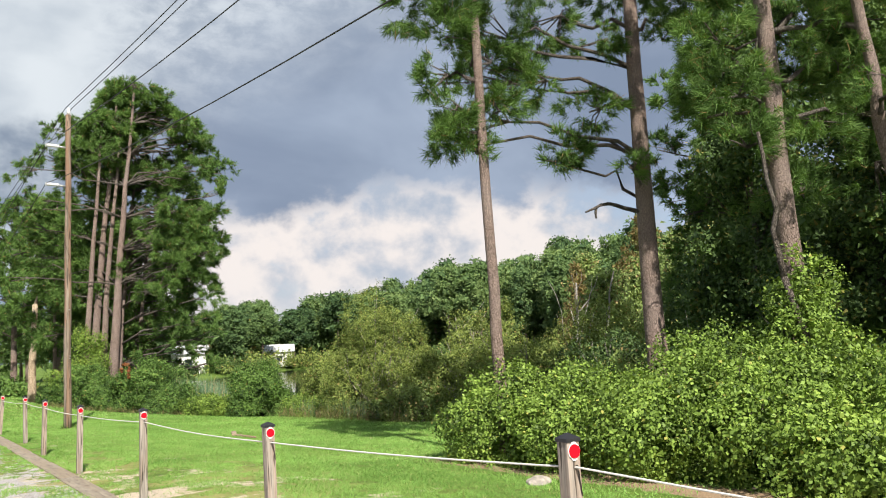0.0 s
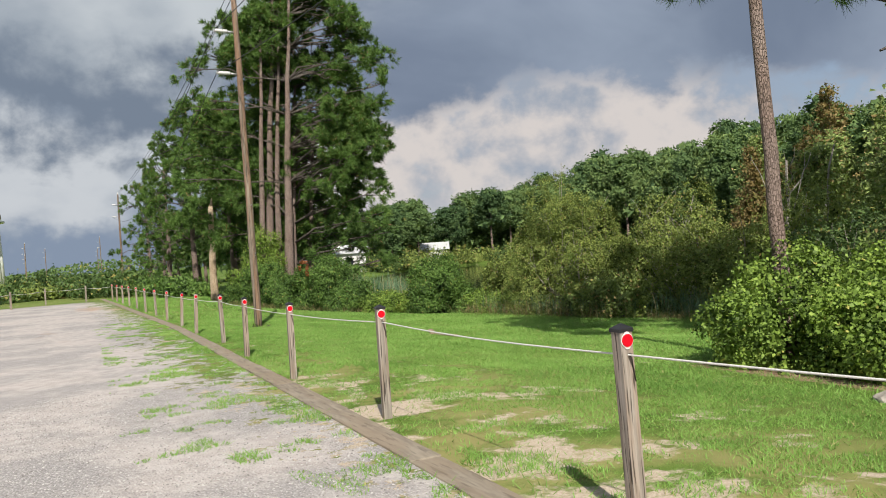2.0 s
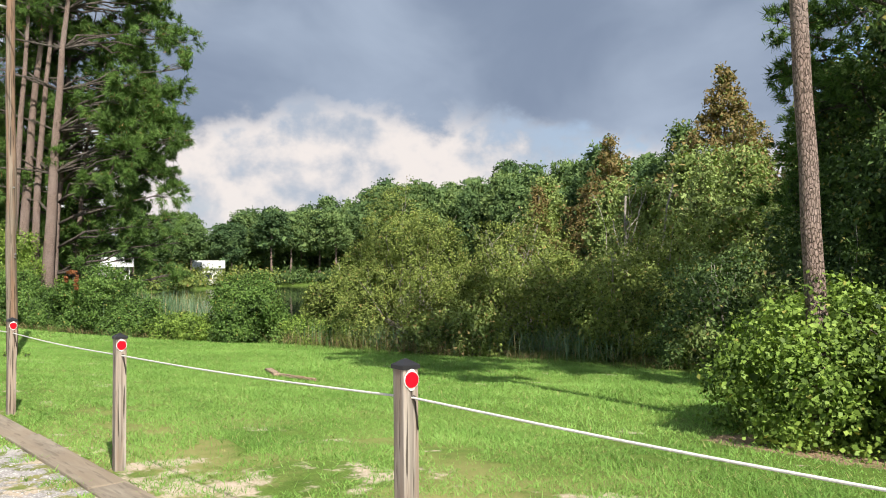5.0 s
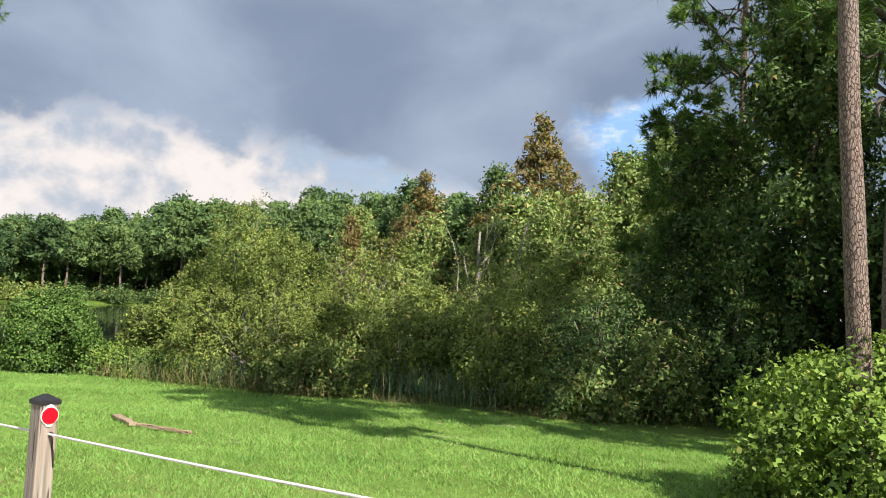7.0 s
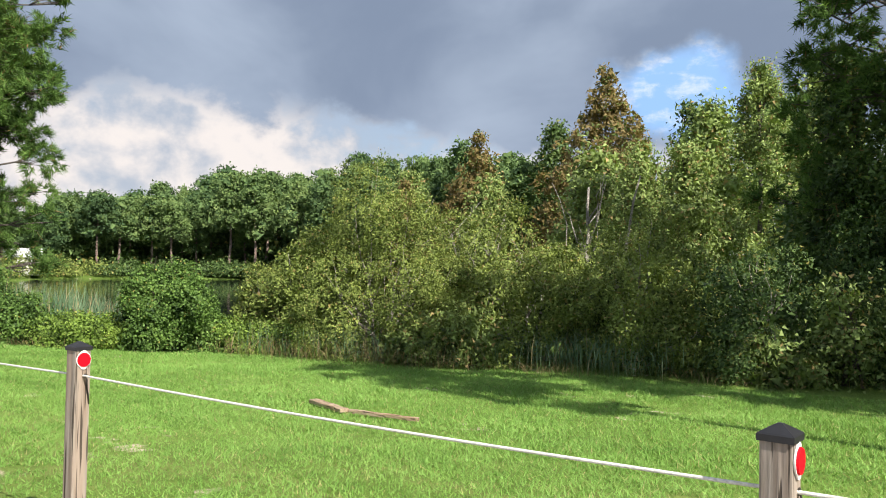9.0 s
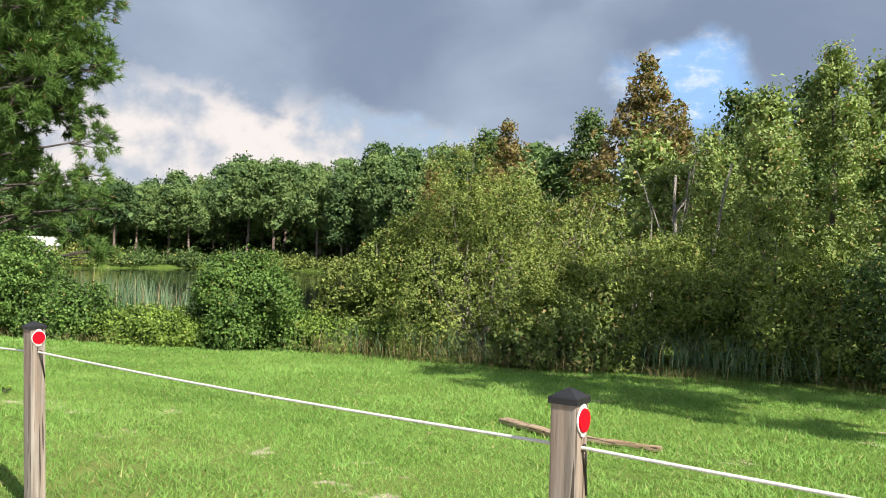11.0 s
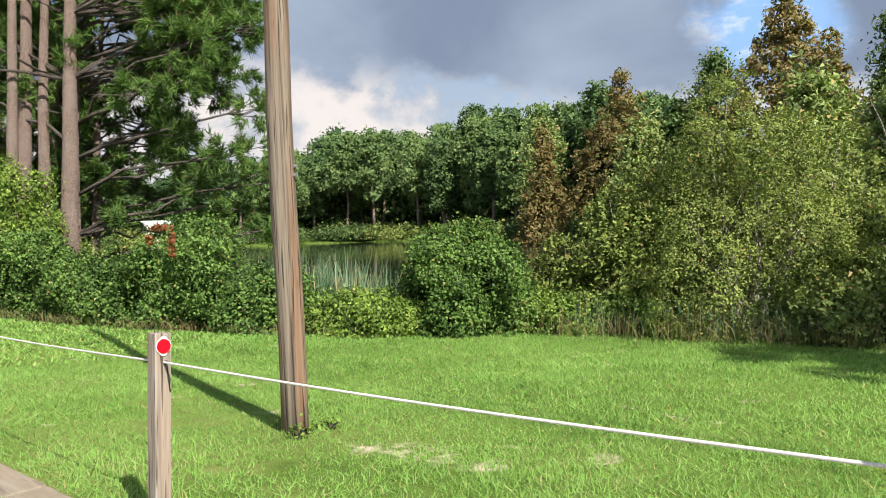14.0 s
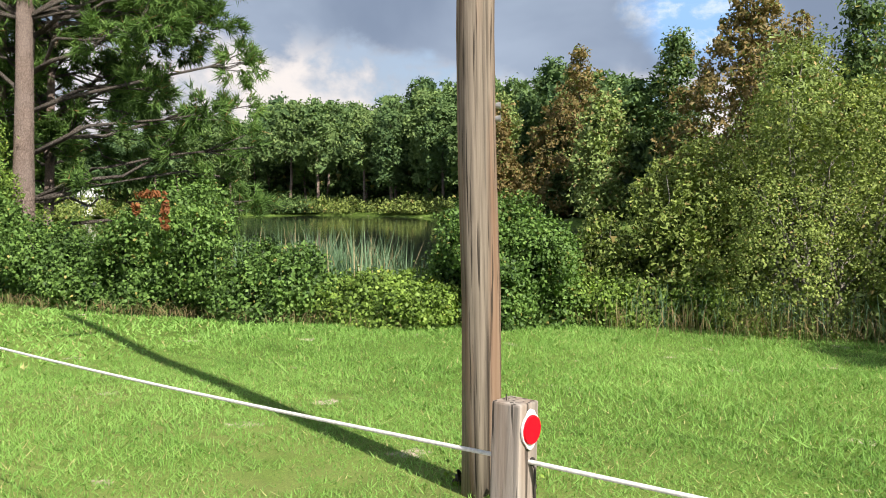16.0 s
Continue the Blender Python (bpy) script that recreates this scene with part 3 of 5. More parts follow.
def edging():
    whole = tagged(new("lot_edging"), "flush grey-brown weathered timbers edging the gravel lot", "edging", kind="structure")
    y = -6.0
    while y < 58:
        xa, xb = edge_x(y) + 0.14, edge_x(y + 2.42) + 0.14
        za, zb = gz(xa, y), gz(xb, y + 2.42)
        bm = box_bm(0.275 + RNG.uniform(-0.012, 0.012), 2.415, 0.14, 0.012)
        ob = part("timber", bm, EDGEWOOD, whole)
        ob.matrix_basis = Matrix.Translation(((xa + xb) / 2, y + 1.21, (za + zb) / 2 - 0.052 + RNG.uniform(-0.008, 0.008))) @ pose(
            0, 0, 0, math.degrees(math.atan2(zb - za, 2.42)), RNG.uniform(-1.5, 1.5), -math.degrees(math.atan2(xb - xa, 2.42)))
        y += 2.42


edging()


# ---- utility poles and wires ----
def utility_pole(at, height, lean=(0, 0), detail=True):
    pole = thing("utility_pole", "tall round weathered timber utility pole with insulator brackets", "utility pole", group="roadside utility poles")
    pole.matrix_basis = pose(at[0], at[1], gz(*at), lean[0], lean[1], 0)
    bm = bmesh.new()
    n = 14
    tube(bm, [(0.008 * math.sin(i * 1.3), 0.008 * math.cos(i * 1.7), -0.3 + (height + 0.3) * i / n) for i in range(n + 1)],
         [0.112 - 0.035 * i / n for i in range(n + 1)], 18)
    part("shaft", bm, POLEWOOD, pole)
    for z, side in ((height - 1.05, -1), (height - 2.25, -1)):
        arm = bmesh.new()
        tube(arm, [(side * 0.05, 0, z), (side * 0.3, 0, z + 0.03)], [0.035, 0.03], 8)
        bracket = part("insulator_bracket", arm, STEEL, pole, "galvanised steel bracket")
        ins = bmesh.new()
        xs = [0.28 + 0.035 * i for i in range(11)]
        tube(ins, [(side * x, 0, z + 0.03 + 0.02 * (x - 0.28)) for x in xs], [0.035 if i % 2 else 0.062 for i in range(11)], 12)
        part("insulator", ins, PORCELAIN, bracket, "ribbed pale grey insulator")
    top = bmesh.new()
    tube(top, [(0, 0, height), (0, 0, height + 0.1), (0, 0, height + 0.22)], [0.05, 0.055, 0.03], 10)
    part("insulator", top, PORCELAIN, pole, "ribbed pale grey insulator")
    if detail:
        for z, a in ((2.05, 200), (2.12, 205), (3.5, 190)):
            b = bmesh.new()
            bmesh.ops.create_cone(b, cap_ends=True, segments=10, radius1=0.018, radius2=0.014, depth=0.03,
                                  matrix=pose(0, 0, z, 0, 0, a) @ pose(0, 0.107, 0, 90, 0, 0))
            part("bolt", b, STEEL, pole, "steel bolt head")
    return pole


POLE_H = 9.5
POLES = [((5.87, 25.42), (0, -0.6)), ((8.4, 88.0), (0, 0)), ((4.9, -38.0), (0, 0))]
for i_, (p_, l_) in enumerate(POLES):
    utility_pole(p_, POLE_H, l_, i_ == 0)


def wires():
    def grip(p, lean, dx, dz):
        return Vector((p[0] + math.sin(radians(lean[1])) * (POLE_H + dz) + dx, p[1], gz(*p) + POLE_H + dz))
    for dx, dz, sag in ((0.09, 0.22, 0.9), (-0.09, 0.2, 0.9), (-0.62, -1.0, 1.6), (-0.62, -2.2, 1.9)):
        for a, b in ((0, 1), (0, 2)):
            pa, pb = grip(*POLES[a], dx, dz), grip(*POLES[b], dx, dz)
            bm = bmesh.new()
            pts = [pa.lerp(pb, i / 24) - Vector((0, 0, sag * 4 * (i / 24) * (1 - i / 24))) for i in range(25)]
            tube(bm, pts, [0.011] * 25, 5)
            tagged(part("overhead_wire", bm, WIRE), "thin black sagging overhead cable between utility poles", "cable", group="overhead cables")


wires()


# ---- pines ----
def pine_parts(tree, path, r0, r1, pads, tufts, needles, length, limb_r=0.07, width=0.016):
    """Trunk along path; pads are needle clouds (x, y, z, radius) each on a limb from the trunk."""
    bm = bmesh.new()
    pts = []
    for a, b in zip(path, path[1:]):
        pts += wiggle(a, b, 5, 0.025)[:-1]
    pts.append(Vector(path[-1]))
    n = len(pts)
    tube(bm, pts, [r0 + (r1 - r0) * (i / (n - 1)) ** 0.85 for i in range(n)], 14)
    part("trunk", bm, PINEBARK, tree)
    tops = np.array([tuple(p) for p in pts])
    at, ways = [], []
    for x, y, z, r in pads:
        p = np.array((x, y, z))
        low = tops[np.argmin(np.abs(tops[:, 2] - (z - 0.16 * np.linalg.norm(p[:2] - tops[-1, :2]) - 0.15)))]
        k = wiggle(low, p, 5, 0.14, -0.3 * r)
        limb = [(k, limb_r * (0.6 + 0.5 * r), 0.018)]
        m = max(4, int(tufts * r * r))
        d = unit(RNG.normal(size=(m, 3)) + np.array([0, 0, 0.35]))
        q = p + d * np.array([r, r, r * 0.74]) * RNG.uniform(0.55, 1.0, (m, 1))
        pick = RNG.integers(max(4, int(m / 8)), size=m)
        q = q[pick] + RNG.normal(0, 0.1, (m, 3))
        at.append(q)
        ways.append(unit(d[pick] + RNG.normal(0, 0.3, (m, 3)) + np.array([0, 0, 0.3])))
        for j in range(min(5, m)):
            limb.append((wiggle(k[-2], q[j], 2, 0.05), 0.022, 0.008))
        part("limb", limb_bm(limb, 6), GREYBARK, tree, "grey-brown pine limb")
    me = needle_mesh("crown", np.concatenate(at), np.concatenate(ways), length, needles, width)
    part("crown", me, NEEDLES, tree, "tufted green needles")


def pads_for(height, spread, start, count, top=(0, 0), rmin=0.6, rmax=1.2, toward=None):
    """Needle clouds up a crown; toward: the bearing to which most limbs reach."""
    out = []
    for i in range(count):
        t = (i + RNG.uniform(0, 1)) / count
        z = height * (start + (1 - start) * t)
        w = spread * math.sqrt(max(0.05, 1 - t ** 4.0)) * RNG.uniform(0.25 if toward is None else 0.42, 1.0)
        a = i * 2.4 + RNG.uniform(-0.5, 0.5)
        if toward is not None:
            a = toward + (RNG.uniform(-0.75, 1.5) if i % 4 else RNG.uniform(1.3, 2.9))
        out.append((top[0] * t + math.cos(a) * w, top[1] * t + math.sin(a) * w, z, RNG.uniform(rmin, rmax)))
    out.append((top[0], top[1], height, rmax))
    return out


def left_pine(at, height, spread, start, count, r0, top=(0, 0), tufts=70, toward=None, label="tall pine with long bare reddish trunk and dense green crown"):
    tree = thing("pine_tree", label, "tree", (at[0], at[1], gz(*at) - 0.1), group="pines beside the pond")
    pine_parts(tree, [(0, 0, 0), (top[0] * 0.4, top[1] * 0.4, height * 0.5), (top[0], top[1], height)], r0, 0.05,
               pads_for(height, spread, start, count, top, 0.6, 1.1, toward), int(tufts * 1.1), 14, 0.29, 0.045, width=0.022)
    return tree


left_pine((11.4, 40.9), 17.0, 5.5, 0.38, 84, 0.28, (1.1, 0.2), 110, -0.1)
left_pine((10.8, 42.2), 17.2, 2.8, 0.72, 26, 0.25, (1.3, 0.3), 110, 0.1)
left_pine((10.35, 41.6), 14.8, 1.3, 0.82, 9, 0.19, (0.8, 0.3), 110, 0.1)
left_pine((11.1, 41.7), 15.2, 2.4, 0.76, 14, 0.2, (1.0, 0.3), 110, 0.2)
left_pine((12.5, 44.4), 14.4, 5.0, 0.34, 60, 0.2, (1.2, 0.2), 85, 0.0)
left_pine((13.3, 43.4), 11.2, 3.2, 0.3, 44, 0.17, (0.8, 0.0), 85)
left_pine((12.9, 49.5), 12.4, 3.4, 0.28, 48, 0.2, (0.2, 0), 125)
left_pine((11.2, 51.6), 11.4, 2.6, 0.48, 34, 0.14, (-0.2, 0), 125)
left_pine((12.2, 55.5), 13.0, 3.6, 0.25, 50, 0.24, (-0.2, 0), 105)
left_pine((10.4, 59.5), 12.4, 3.2, 0.28, 42, 0.24, (-0.2, 0), 105)
left_pine((16.0, 56.0), 13.0, 4.0, 0.2, 36, 0.2, (0, 0), 50)
left_pine((9.8, 67.0), 11.6, 3.0, 0.18, 36, 0.22, (0, 0), 55)
left_pine((14.5, 64.0), 14.0, 4.0, 0.15, 36, 0.22, (0, 0), 45)
left_pine((9.6, 77.0), 9.6, 2.8, 0.12, 34, 0.2, (0, 0), 50)
left_pine((12.4, 88.0), 9.6, 3.2, 0.1, 32, 0.2, (0, 0), 40)
left_pine((25.3, 14.6), 16.0, 3.4, 0.14, 70, 0.2, (0.3, 0), 85, None, "tall dark pine hung with vines in the woods")
left_pine((28.0, 10.5), 17.0, 3.8, 0.16, 36, 0.2, (0.3, 0), 50, None, "tall dark pine hung with vines in the woods")

# the low limb that reaches out over the bank
reach = thing("pine_tree", "leaning pine with a long drooping limb over the bank", "tree", (11.9, 41.6, gz(11.9, 41.6) - 0.1), group="pines beside the pond")
pine_parts(reach, [(0, 0, 0), (0.2, 0, 5.0), (0.6, 0.2, 9.5)], 0.15, 0.06,
           [(1.7, -1.6, 4.6, 0.7), (2.4, -2.6, 4.1, 0.75), (2.9, -3.4, 3.5, 0.7), (2.2, -2.0, 5.6, 0.8), (2.9, -3.0, 7.2, 0.85), (1.6, -2.2, 8.6, 0.9), (0.9, -2.0, 6.6, 0.7),
            (2.6, -3.0, 9.2, 0.8), (0.6, 0.4, 9.8, 1.0), (3.3, -3.8, 6.2, 0.75), (3.1, -3.4, 5.0, 0.75), (2.7, -3.4, 10.0, 0.8), (1.8, -3.2, 7.8, 0.85), (3.4, -3.8, 2.7, 0.6), (2.2, -3.6, 4.9, 0.7),
            (1.4, -3.4, 6.8, 0.75), (3.0, -4.0, 8.2, 0.75), (0.8, -2.8, 9.6, 0.9), (1.7, -3.6, 10.4, 0.9), (3.5, -3.9, 4.2, 0.6)], 130, 20, 0.28, 0.06, width=0.016)


# the near pines by the thicket
def near_pine(at, path, r0, r1, pads, label, tufts=80):
    tree = thing("pine_tree", label, "tree", (at[0], at[1], gz(*at) - 0.1), group="pines over the vine thicket")
    pine_parts(tree, path, r0, r1, [(x, y, z, r * 1.15) for x, y, z, r in pads], int(tufts * 1.1), 28, 0.23, 0.055, width=0.0095)
    return tree


near_pine((9.9, 10.8), [(0, 0, 0), (0.0, 0.15, 4.0), (-0.12, 0.2, 9.5), (-0.2, 0.2, 12.5)], 0.125, 0.06,
          [(-0.6, 0.4, 6.5, 0.45), (-0.8, 0.6, 6.1, 0.4), (-0.1, 0.3, 5.9, 0.32), (0.3, 0.1, 6.8, 0.4), (-0.7, 0.5, 7.3, 0.4), (-0.6, 0.4, 8.3, 0.55), (0.3, 0.4, 7.9, 0.45), (-1.1, 0.8, 8.9, 0.7), (0.8, -0.5, 9.6, 0.8), (-0.6, -0.9, 10.4, 0.9),
           (0.2, 0.6, 11.3, 1.0), (-0.3, 0, 12.6, 1.0), (-1.4, -0.3, 11.4, 0.8), (1.0, 0.5, 10.6, 0.8)],
          "slender pine with flaking red-brown bark rising from the thicket", 190)
near_pine((14.2, 10.55), [(0, 0, 0), (-0.08, -0.05, 3.5), (-0.2, -0.12, 8.4), (-0.1, 0.0, 13.0)], 0.27, 0.12,
          [(-3.5, 1.6, 7.2, 0.6), (-3.9, 2.0, 6.8, 0.5), (-3.7, 2.2, 9.2, 0.6), (-3.1, 1.7, 9.2, 0.65), (-2.7, 1.3, 8.4, 0.6), (-1.6, 0.8, 6.6, 0.5), (-1.7, 1.0, 6.3, 0.4), (-1.2, 0.4, 7.4, 0.55), (-2.5, 1.0, 7.9, 0.55), (-1.8, 1.1, 9.5, 0.7), (-1.0, 0.2, 9.0, 0.5),
           (-0.7, -0.2, 6.1, 0.3), (0.8, -0.5, 9.2, 0.7), (-3.4, 1.6, 8.2, 0.5), (1.2, -0.8, 10.2, 0.9), (0.6, 0.8, 10.8, 1.0), (-1.6, 0.8, 11.0, 1.1), (1.4, 0.2, 11.8, 1.1), (-0.4, -1.2, 12.0, 1.1), (-0.3, 0.3, 13.2, 1.2), (-2.6, 1.4, 12.0, 1.0)],
          "thick pine with curving limbs and grey-red bark", 190)
near_pine((14.3, 7.35), [(0, 0, 0), (-0.18, 0.0, 4.5), (-0.52, -0.1, 9.0), (-0.4, 0.0, 13.5)], 0.24, 0.11,
          [(-1.3, 0.5, 7.9, 0.75), (-1.2, 0.3, 6.8, 0.75), (-1.2, 0.8, 7.3, 0.65), (-1.1, 0.2, 5.9, 0.55), (-0.8, 1.3, 6.7, 0.5), (0.6, -0.3, 8.1, 0.85), (0.6, -0.3, 6.2, 0.75), (0.4, 0.0, 5.1, 0.55), (1.4, -0.8, 7.5, 0.85), (1.5, -1.2, 8.2, 0.85), (2.0, -0.9, 6.6, 0.65),
           (0.9, 0.3, 7.2, 0.65), (1.6, -1.0, 9.4, 1.0), (-0.7, 0.4, 10.6, 1.1), (0.6, 0.6, 12.0, 1.2), (-0.4, 0.1, 13.6, 1.2), (-2.0, -0.6, 11.0, 1.1)],
          "leaning pine with vines climbing its orange-brown trunk", 190)
near_pine((15.6, 5.6), [(0, 0, 0), (-0.3, 0.2, 4.5), (-0.8, 0.4, 9.0), (-0.9, 0.3, 11.5)], 0.16, 0.07,
          [(0.6, 0.8, 5.4, 0.8), (-1.4, -0.4, 6.4, 0.9), (0.9, -0.6, 7.0, 0.9), (-0.2, 1.2, 8.2, 1.0), (-1.6, 0.2, 9.2, 1.0), (0.2, -0.9, 9.8, 1.0), (-0.8, 0.4, 11.6, 1.1)],
          "thin pine leaning out of the dark woods")

bare = thing("dead_tree", "thin crooked dead stem leaning against a pine", "dead tree", (13.3, 6.6, gz(13.3, 6.6)), group="")
part("trunk", limb_bm([(wiggle((0.25, -0.2, 0), (-0.2, 0.35, 3.2), 6, 0.04), 0.07, 0.06), (wiggle((-0.2, 0.35, 3.2), (-0.35, 0.5, 5.8), 6, 0.06), 0.06, 0.03),
                       (wiggle((-0.22, 0.37, 3.9), (-0.5, 0.3, 4.1), 3, 0.02), 0.02, 0.008)], 8), GREYBARK, bare)

spur = thing("broken_bough", "short bare broken limb jutting from a pine trunk", "dead branch", (14.05, 10.5, 4.2))
part("branch", limb_bm([(wiggle((0, 0, -0.05), (-1.1, 0.25, 0.1), 6, 0.03, -0.05), 0.055, 0.035), (wiggle((-1.1, 0.25, 0.1), (-1.55, 0.3, -0.08), 3, 0.02), 0.035, 0.02),
                        (wiggle((-1.25, 0.26, 0.05), (-1.27, 0.27, -0.2), 2, 0.01), 0.035, 0.02)], 7), GREYBARK, spur)

snag = thing("snag", "bare pale barkless dead pine trunk with a jagged top", "dead tree", (9.55, 49.6, gz(9.55, 49.6) - 0.1))
part("trunk", limb_bm([(wiggle((0, 0, 0), (0.1, 0, 5.6), 8, 0.04), 0.24, 0.14), ([(0.1, 0, 5.5), (0.16, 0, 5.85), (0.2, 0, 6.1)], 0.12, 0.02),
                       ([(0.05, -0.15, 3.6), (-0.2, -0.3, 3.9)], 0.05, 0.03)], 12), DEADWOOD, snag)


# far pines: five shapes, repeated round the pond
def far_pine(i):
    h, w, start = ((17.0, 3.4, 0.38), (17.5, 2.8, 0.3), (17.0, 3.9, 0.46), (16.5, 2.5, 0.26), (17.0, 3.1, 0.36))[i]
    tree = thing("far_pine", "tall round-topped pine on the far bank of the pond", "tree", (0, 0, 0), group="pines on the far bank")
    top = (RNG.uniform(-0.8, 0.8), RNG.uniform(-0.8, 0.8))
    L = []
    for j in range(30):
        t = ((j + RNG.uniform(0, 1)) / 30) ** 0.8
        ww = w * math.sqrt(max(0.0, 1 - t ** 2.4)) * RNG.uniform(0.45, 0.95) * (0.65 + 0.35 * min(1.0, t * 3))
        a, r = j * 2.4 + RNG.uniform(-0.4, 0.4), RNG.uniform(0.95, 1.65)
        L.append((top[0] * t + math.cos(a) * ww, top[1] * t + math.sin(a) * ww, h * (start + (0.93 - start) * t), r, r, r * 0.68))
    lines = [(wiggle((0, 0, 0), (top[0], top[1], h * 0.9), 6, 0.12), 0.27, 0.07)]
    part("trunk", limb_bm(lines, 7), PINEBARK, tree)
    boughs = [(wiggle((top[0] * q[2] / h, top[1] * q[2] / h, q[2] - 0.8), q[:3], 3, 0.1, -0.2), 0.07, 0.03) for q in L[:18]]
    tagged(part("boughwork", limb_bm(boughs, 4), GREYBARK, tree), kind="stuff")
    p, d = sprays(L, 4000, 0.17, 6, 0.1)
    part("crown", leaf_mesh("crown", p, d, 0.34, 1.3, 0.0, tri=True), FARNEEDLES, tree, "tufted green needles")
    # hidden oversized needles, added to block light inside the crown
    p, d = inner(L, 300, 0.3)
    part("inner_crown", leaf_mesh("inner_crown", p, d, 1.2, 1.1, tri=True), FARNEEDLES, tree, "oversized inner needles added to block light")
    return tree


def skyline(az):
    """How high the far woods stand, in degrees, by bearing from the lot."""
    return float(np.interp(az, (10, 27, 32, 36, 42, 47, 50, 53, 58, 62, 66), (3.9, 4.1, 4.2, 5.3, 6.4, 6.6, 7.6, 8.3, 8.9, 9.2, 9.2)))


def open_view(x, y):
    """The two gaps in the far woods with white buildings beyond."""
    a = math.degrees(math.atan2(x - 0.5, y - 5.0))
    return GAP_A[0] < a < GAP_A[1] or GAP_B[0] < a < GAP_B[1]


GAP_A, GAP_B = (20.4, 22.6), (26.6, 28.4)                   # bearings, degrees
FAR = [far_pine(i) for i in range(5)]
spots = []
for i in range(2200):
    a = RNG.uniform(0, 2 * np.pi)
    m_ = RNG.uniform(1.1, 1.62)
    u_, v_ = POND[2] * m_ * math.cos(a), POND[3] * m_ * math.sin(a)
    x_, y_ = POND[0] + u_ * s_ + v_ * c_, POND[1] + u_ * c_ - v_ * s_
    az_ = math.degrees(math.atan2(x_ - 1.4, y_ - 14))
    if math.hypot(x_, y_) < 84 or not 9 < az_ < 64 or (az_ > 54 and m_ < 1.25) or open_view(x_, y_):
        continue
    if any((x_ - p[0]) ** 2 + (y_ - p[1]) ** 2 < 19 for p in spots):
        continue
    spots.append((x_, y_))
for j, (x_, y_) in enumerate(spots[:124]):
    d_ = math.hypot(x_ - 1.4, y_ - 14)
    az_ = math.degrees(math.atan2(x_ - 1.4, y_ - 14))
    tall_ = 1.2 + d_ * math.tan(radians(skyline(az_) * RNG.uniform(0.7, 1.07))) - gz(x_, y_)
    k_ = min(max(tall_ / 17.0, 0.5), 1.3)
    m_ = pose(x_, y_, gz(x_, y_) - 0.2, 0, 0, RNG.uniform(0, 360))
    t_ = FAR[j] if j < 5 else copy_thing(FAR[j % 5], m_)
    t_.matrix_basis = m_ @ Matrix.Diagonal((k_ ** 0.5, k_ ** 0.5, k_, 1))


# ---- broad-leaved growth ----
def bush(name, label, category, at, size, n, leaf, mat, lumps=18, stems=6, stem_mat=None, group="", low=0.1, long=1.35, lumps_list=None, turn=0.0):
    """A bush of many leaves over crooked stems."""
    ob = thing(name, label, category, (at[0], at[1], gz(*at) - 0.05), group, turn=turn)
    L = lumps_list or lumpy(size, lumps, low)
    p, d = sprays(L, n, leaf)
    keep = p[:, 2] > 0.0
    part("leaves", leaf_mesh("leaves", p[keep], d[keep], leaf, long, tri=leaf > 0.051), mat, ob)
    # hidden oversized leaves, added to block light inside the bush
    if leaf < 0.2 < size[0]:
        p, d = inner(L, max(60, n // 12), leaf)
        keep = p[:, 2] > 0.0
        part("inner_leaves", leaf_mesh("inner_leaves", p[keep], d[keep], leaf * 2.3, 1.1, tri=True), mat, ob)
    if stems:
        for _ in range(stems):
            lines = []
            q = L[RNG.integers(len(L))]
            root = (RNG.uniform(-0.25, 0.25) * size[0], RNG.uniform(-0.25, 0.25) * size[1], 0)
            k = wiggle(root, (q[0], q[1], q[2] + q[5] * 0.7), 6, 0.06 * size[2] / 3)
            lines.append((k, 0.02 + 0.008 * size[2], 0.006))
            for _ in range(3):
                e = k[RNG.integers(2, 6)]
                lines.append((wiggle(e, e + Vector(RNG.normal(0, 0.22, 3)) * size[2] * 0.5 + Vector((0, 0, 0.2 * size[2])), 3, 0.04), 0.014, 0.004))
            part("stem", limb_bm(lines, 5), stem_mat or GREYBARK, ob, "thin crooked grey stem")
    return ob


# near vine thicket, in three stretches
def thicket(y0, y1, x0, x1, h, n, mat=VINE, label="tangled bright green vine thicket along the lawn", leaf=0.046, count=58):
    cx, cy = (x0 + x1) / 2, (y0 + y1) / 2
    L = []
    for _ in range(count):
        x, y = RNG.uniform(x0, x1), RNG.uniform(y0, y1)
        r = RNG.uniform(0.26, 0.5) if RNG.random() < 0.5 else RNG.uniform(0.55, 0.9)
        front = min(1.0, 0.55 + (x - x0) / 2.2)
        L.append((x - cx, y - cy, h * RNG.uniform(0.1, 0.95) * front, r, r * 1.1, r * 0.7))
    return bush("vine_thicket", label, "vine thicket", (cx, cy), (x1 - x0, y1 - y0, h), n, leaf, mat, lumps_list=L, stems=10, group="vine thicket")


thicket(8.2, 11.4, 9.0, 12.8, 1.4, 70000)
thicket(4.2, 8.5, 9.4, 13.2, 1.8, 76000)
thicket(-1.5, 4.4, 9.9, 13.6, 1.7, 44000)
thicket(4.5, 9.0, 13.0, 16.5, 1.9, 9000, leaf=0.09)
bush("climbing_vine", "leafy green vine mantling the base of a pine", "climbing vine", (13.7, 7.0), (1.2, 1.2, 3.6), 22000, 0.05, VINE, 16, 5,
     lumps_list=[(RNG.normal(0, 0.16 + 0.45 * (1 - t)), RNG.normal(0, 0.16 + 0.45 * (1 - t)), 0.4 + 2.8 * t, 0.6 - 0.34 * t, 0.6 - 0.34 * t, 0.45) for t in np.linspace(0, 1, 26)], group="vine thicket")

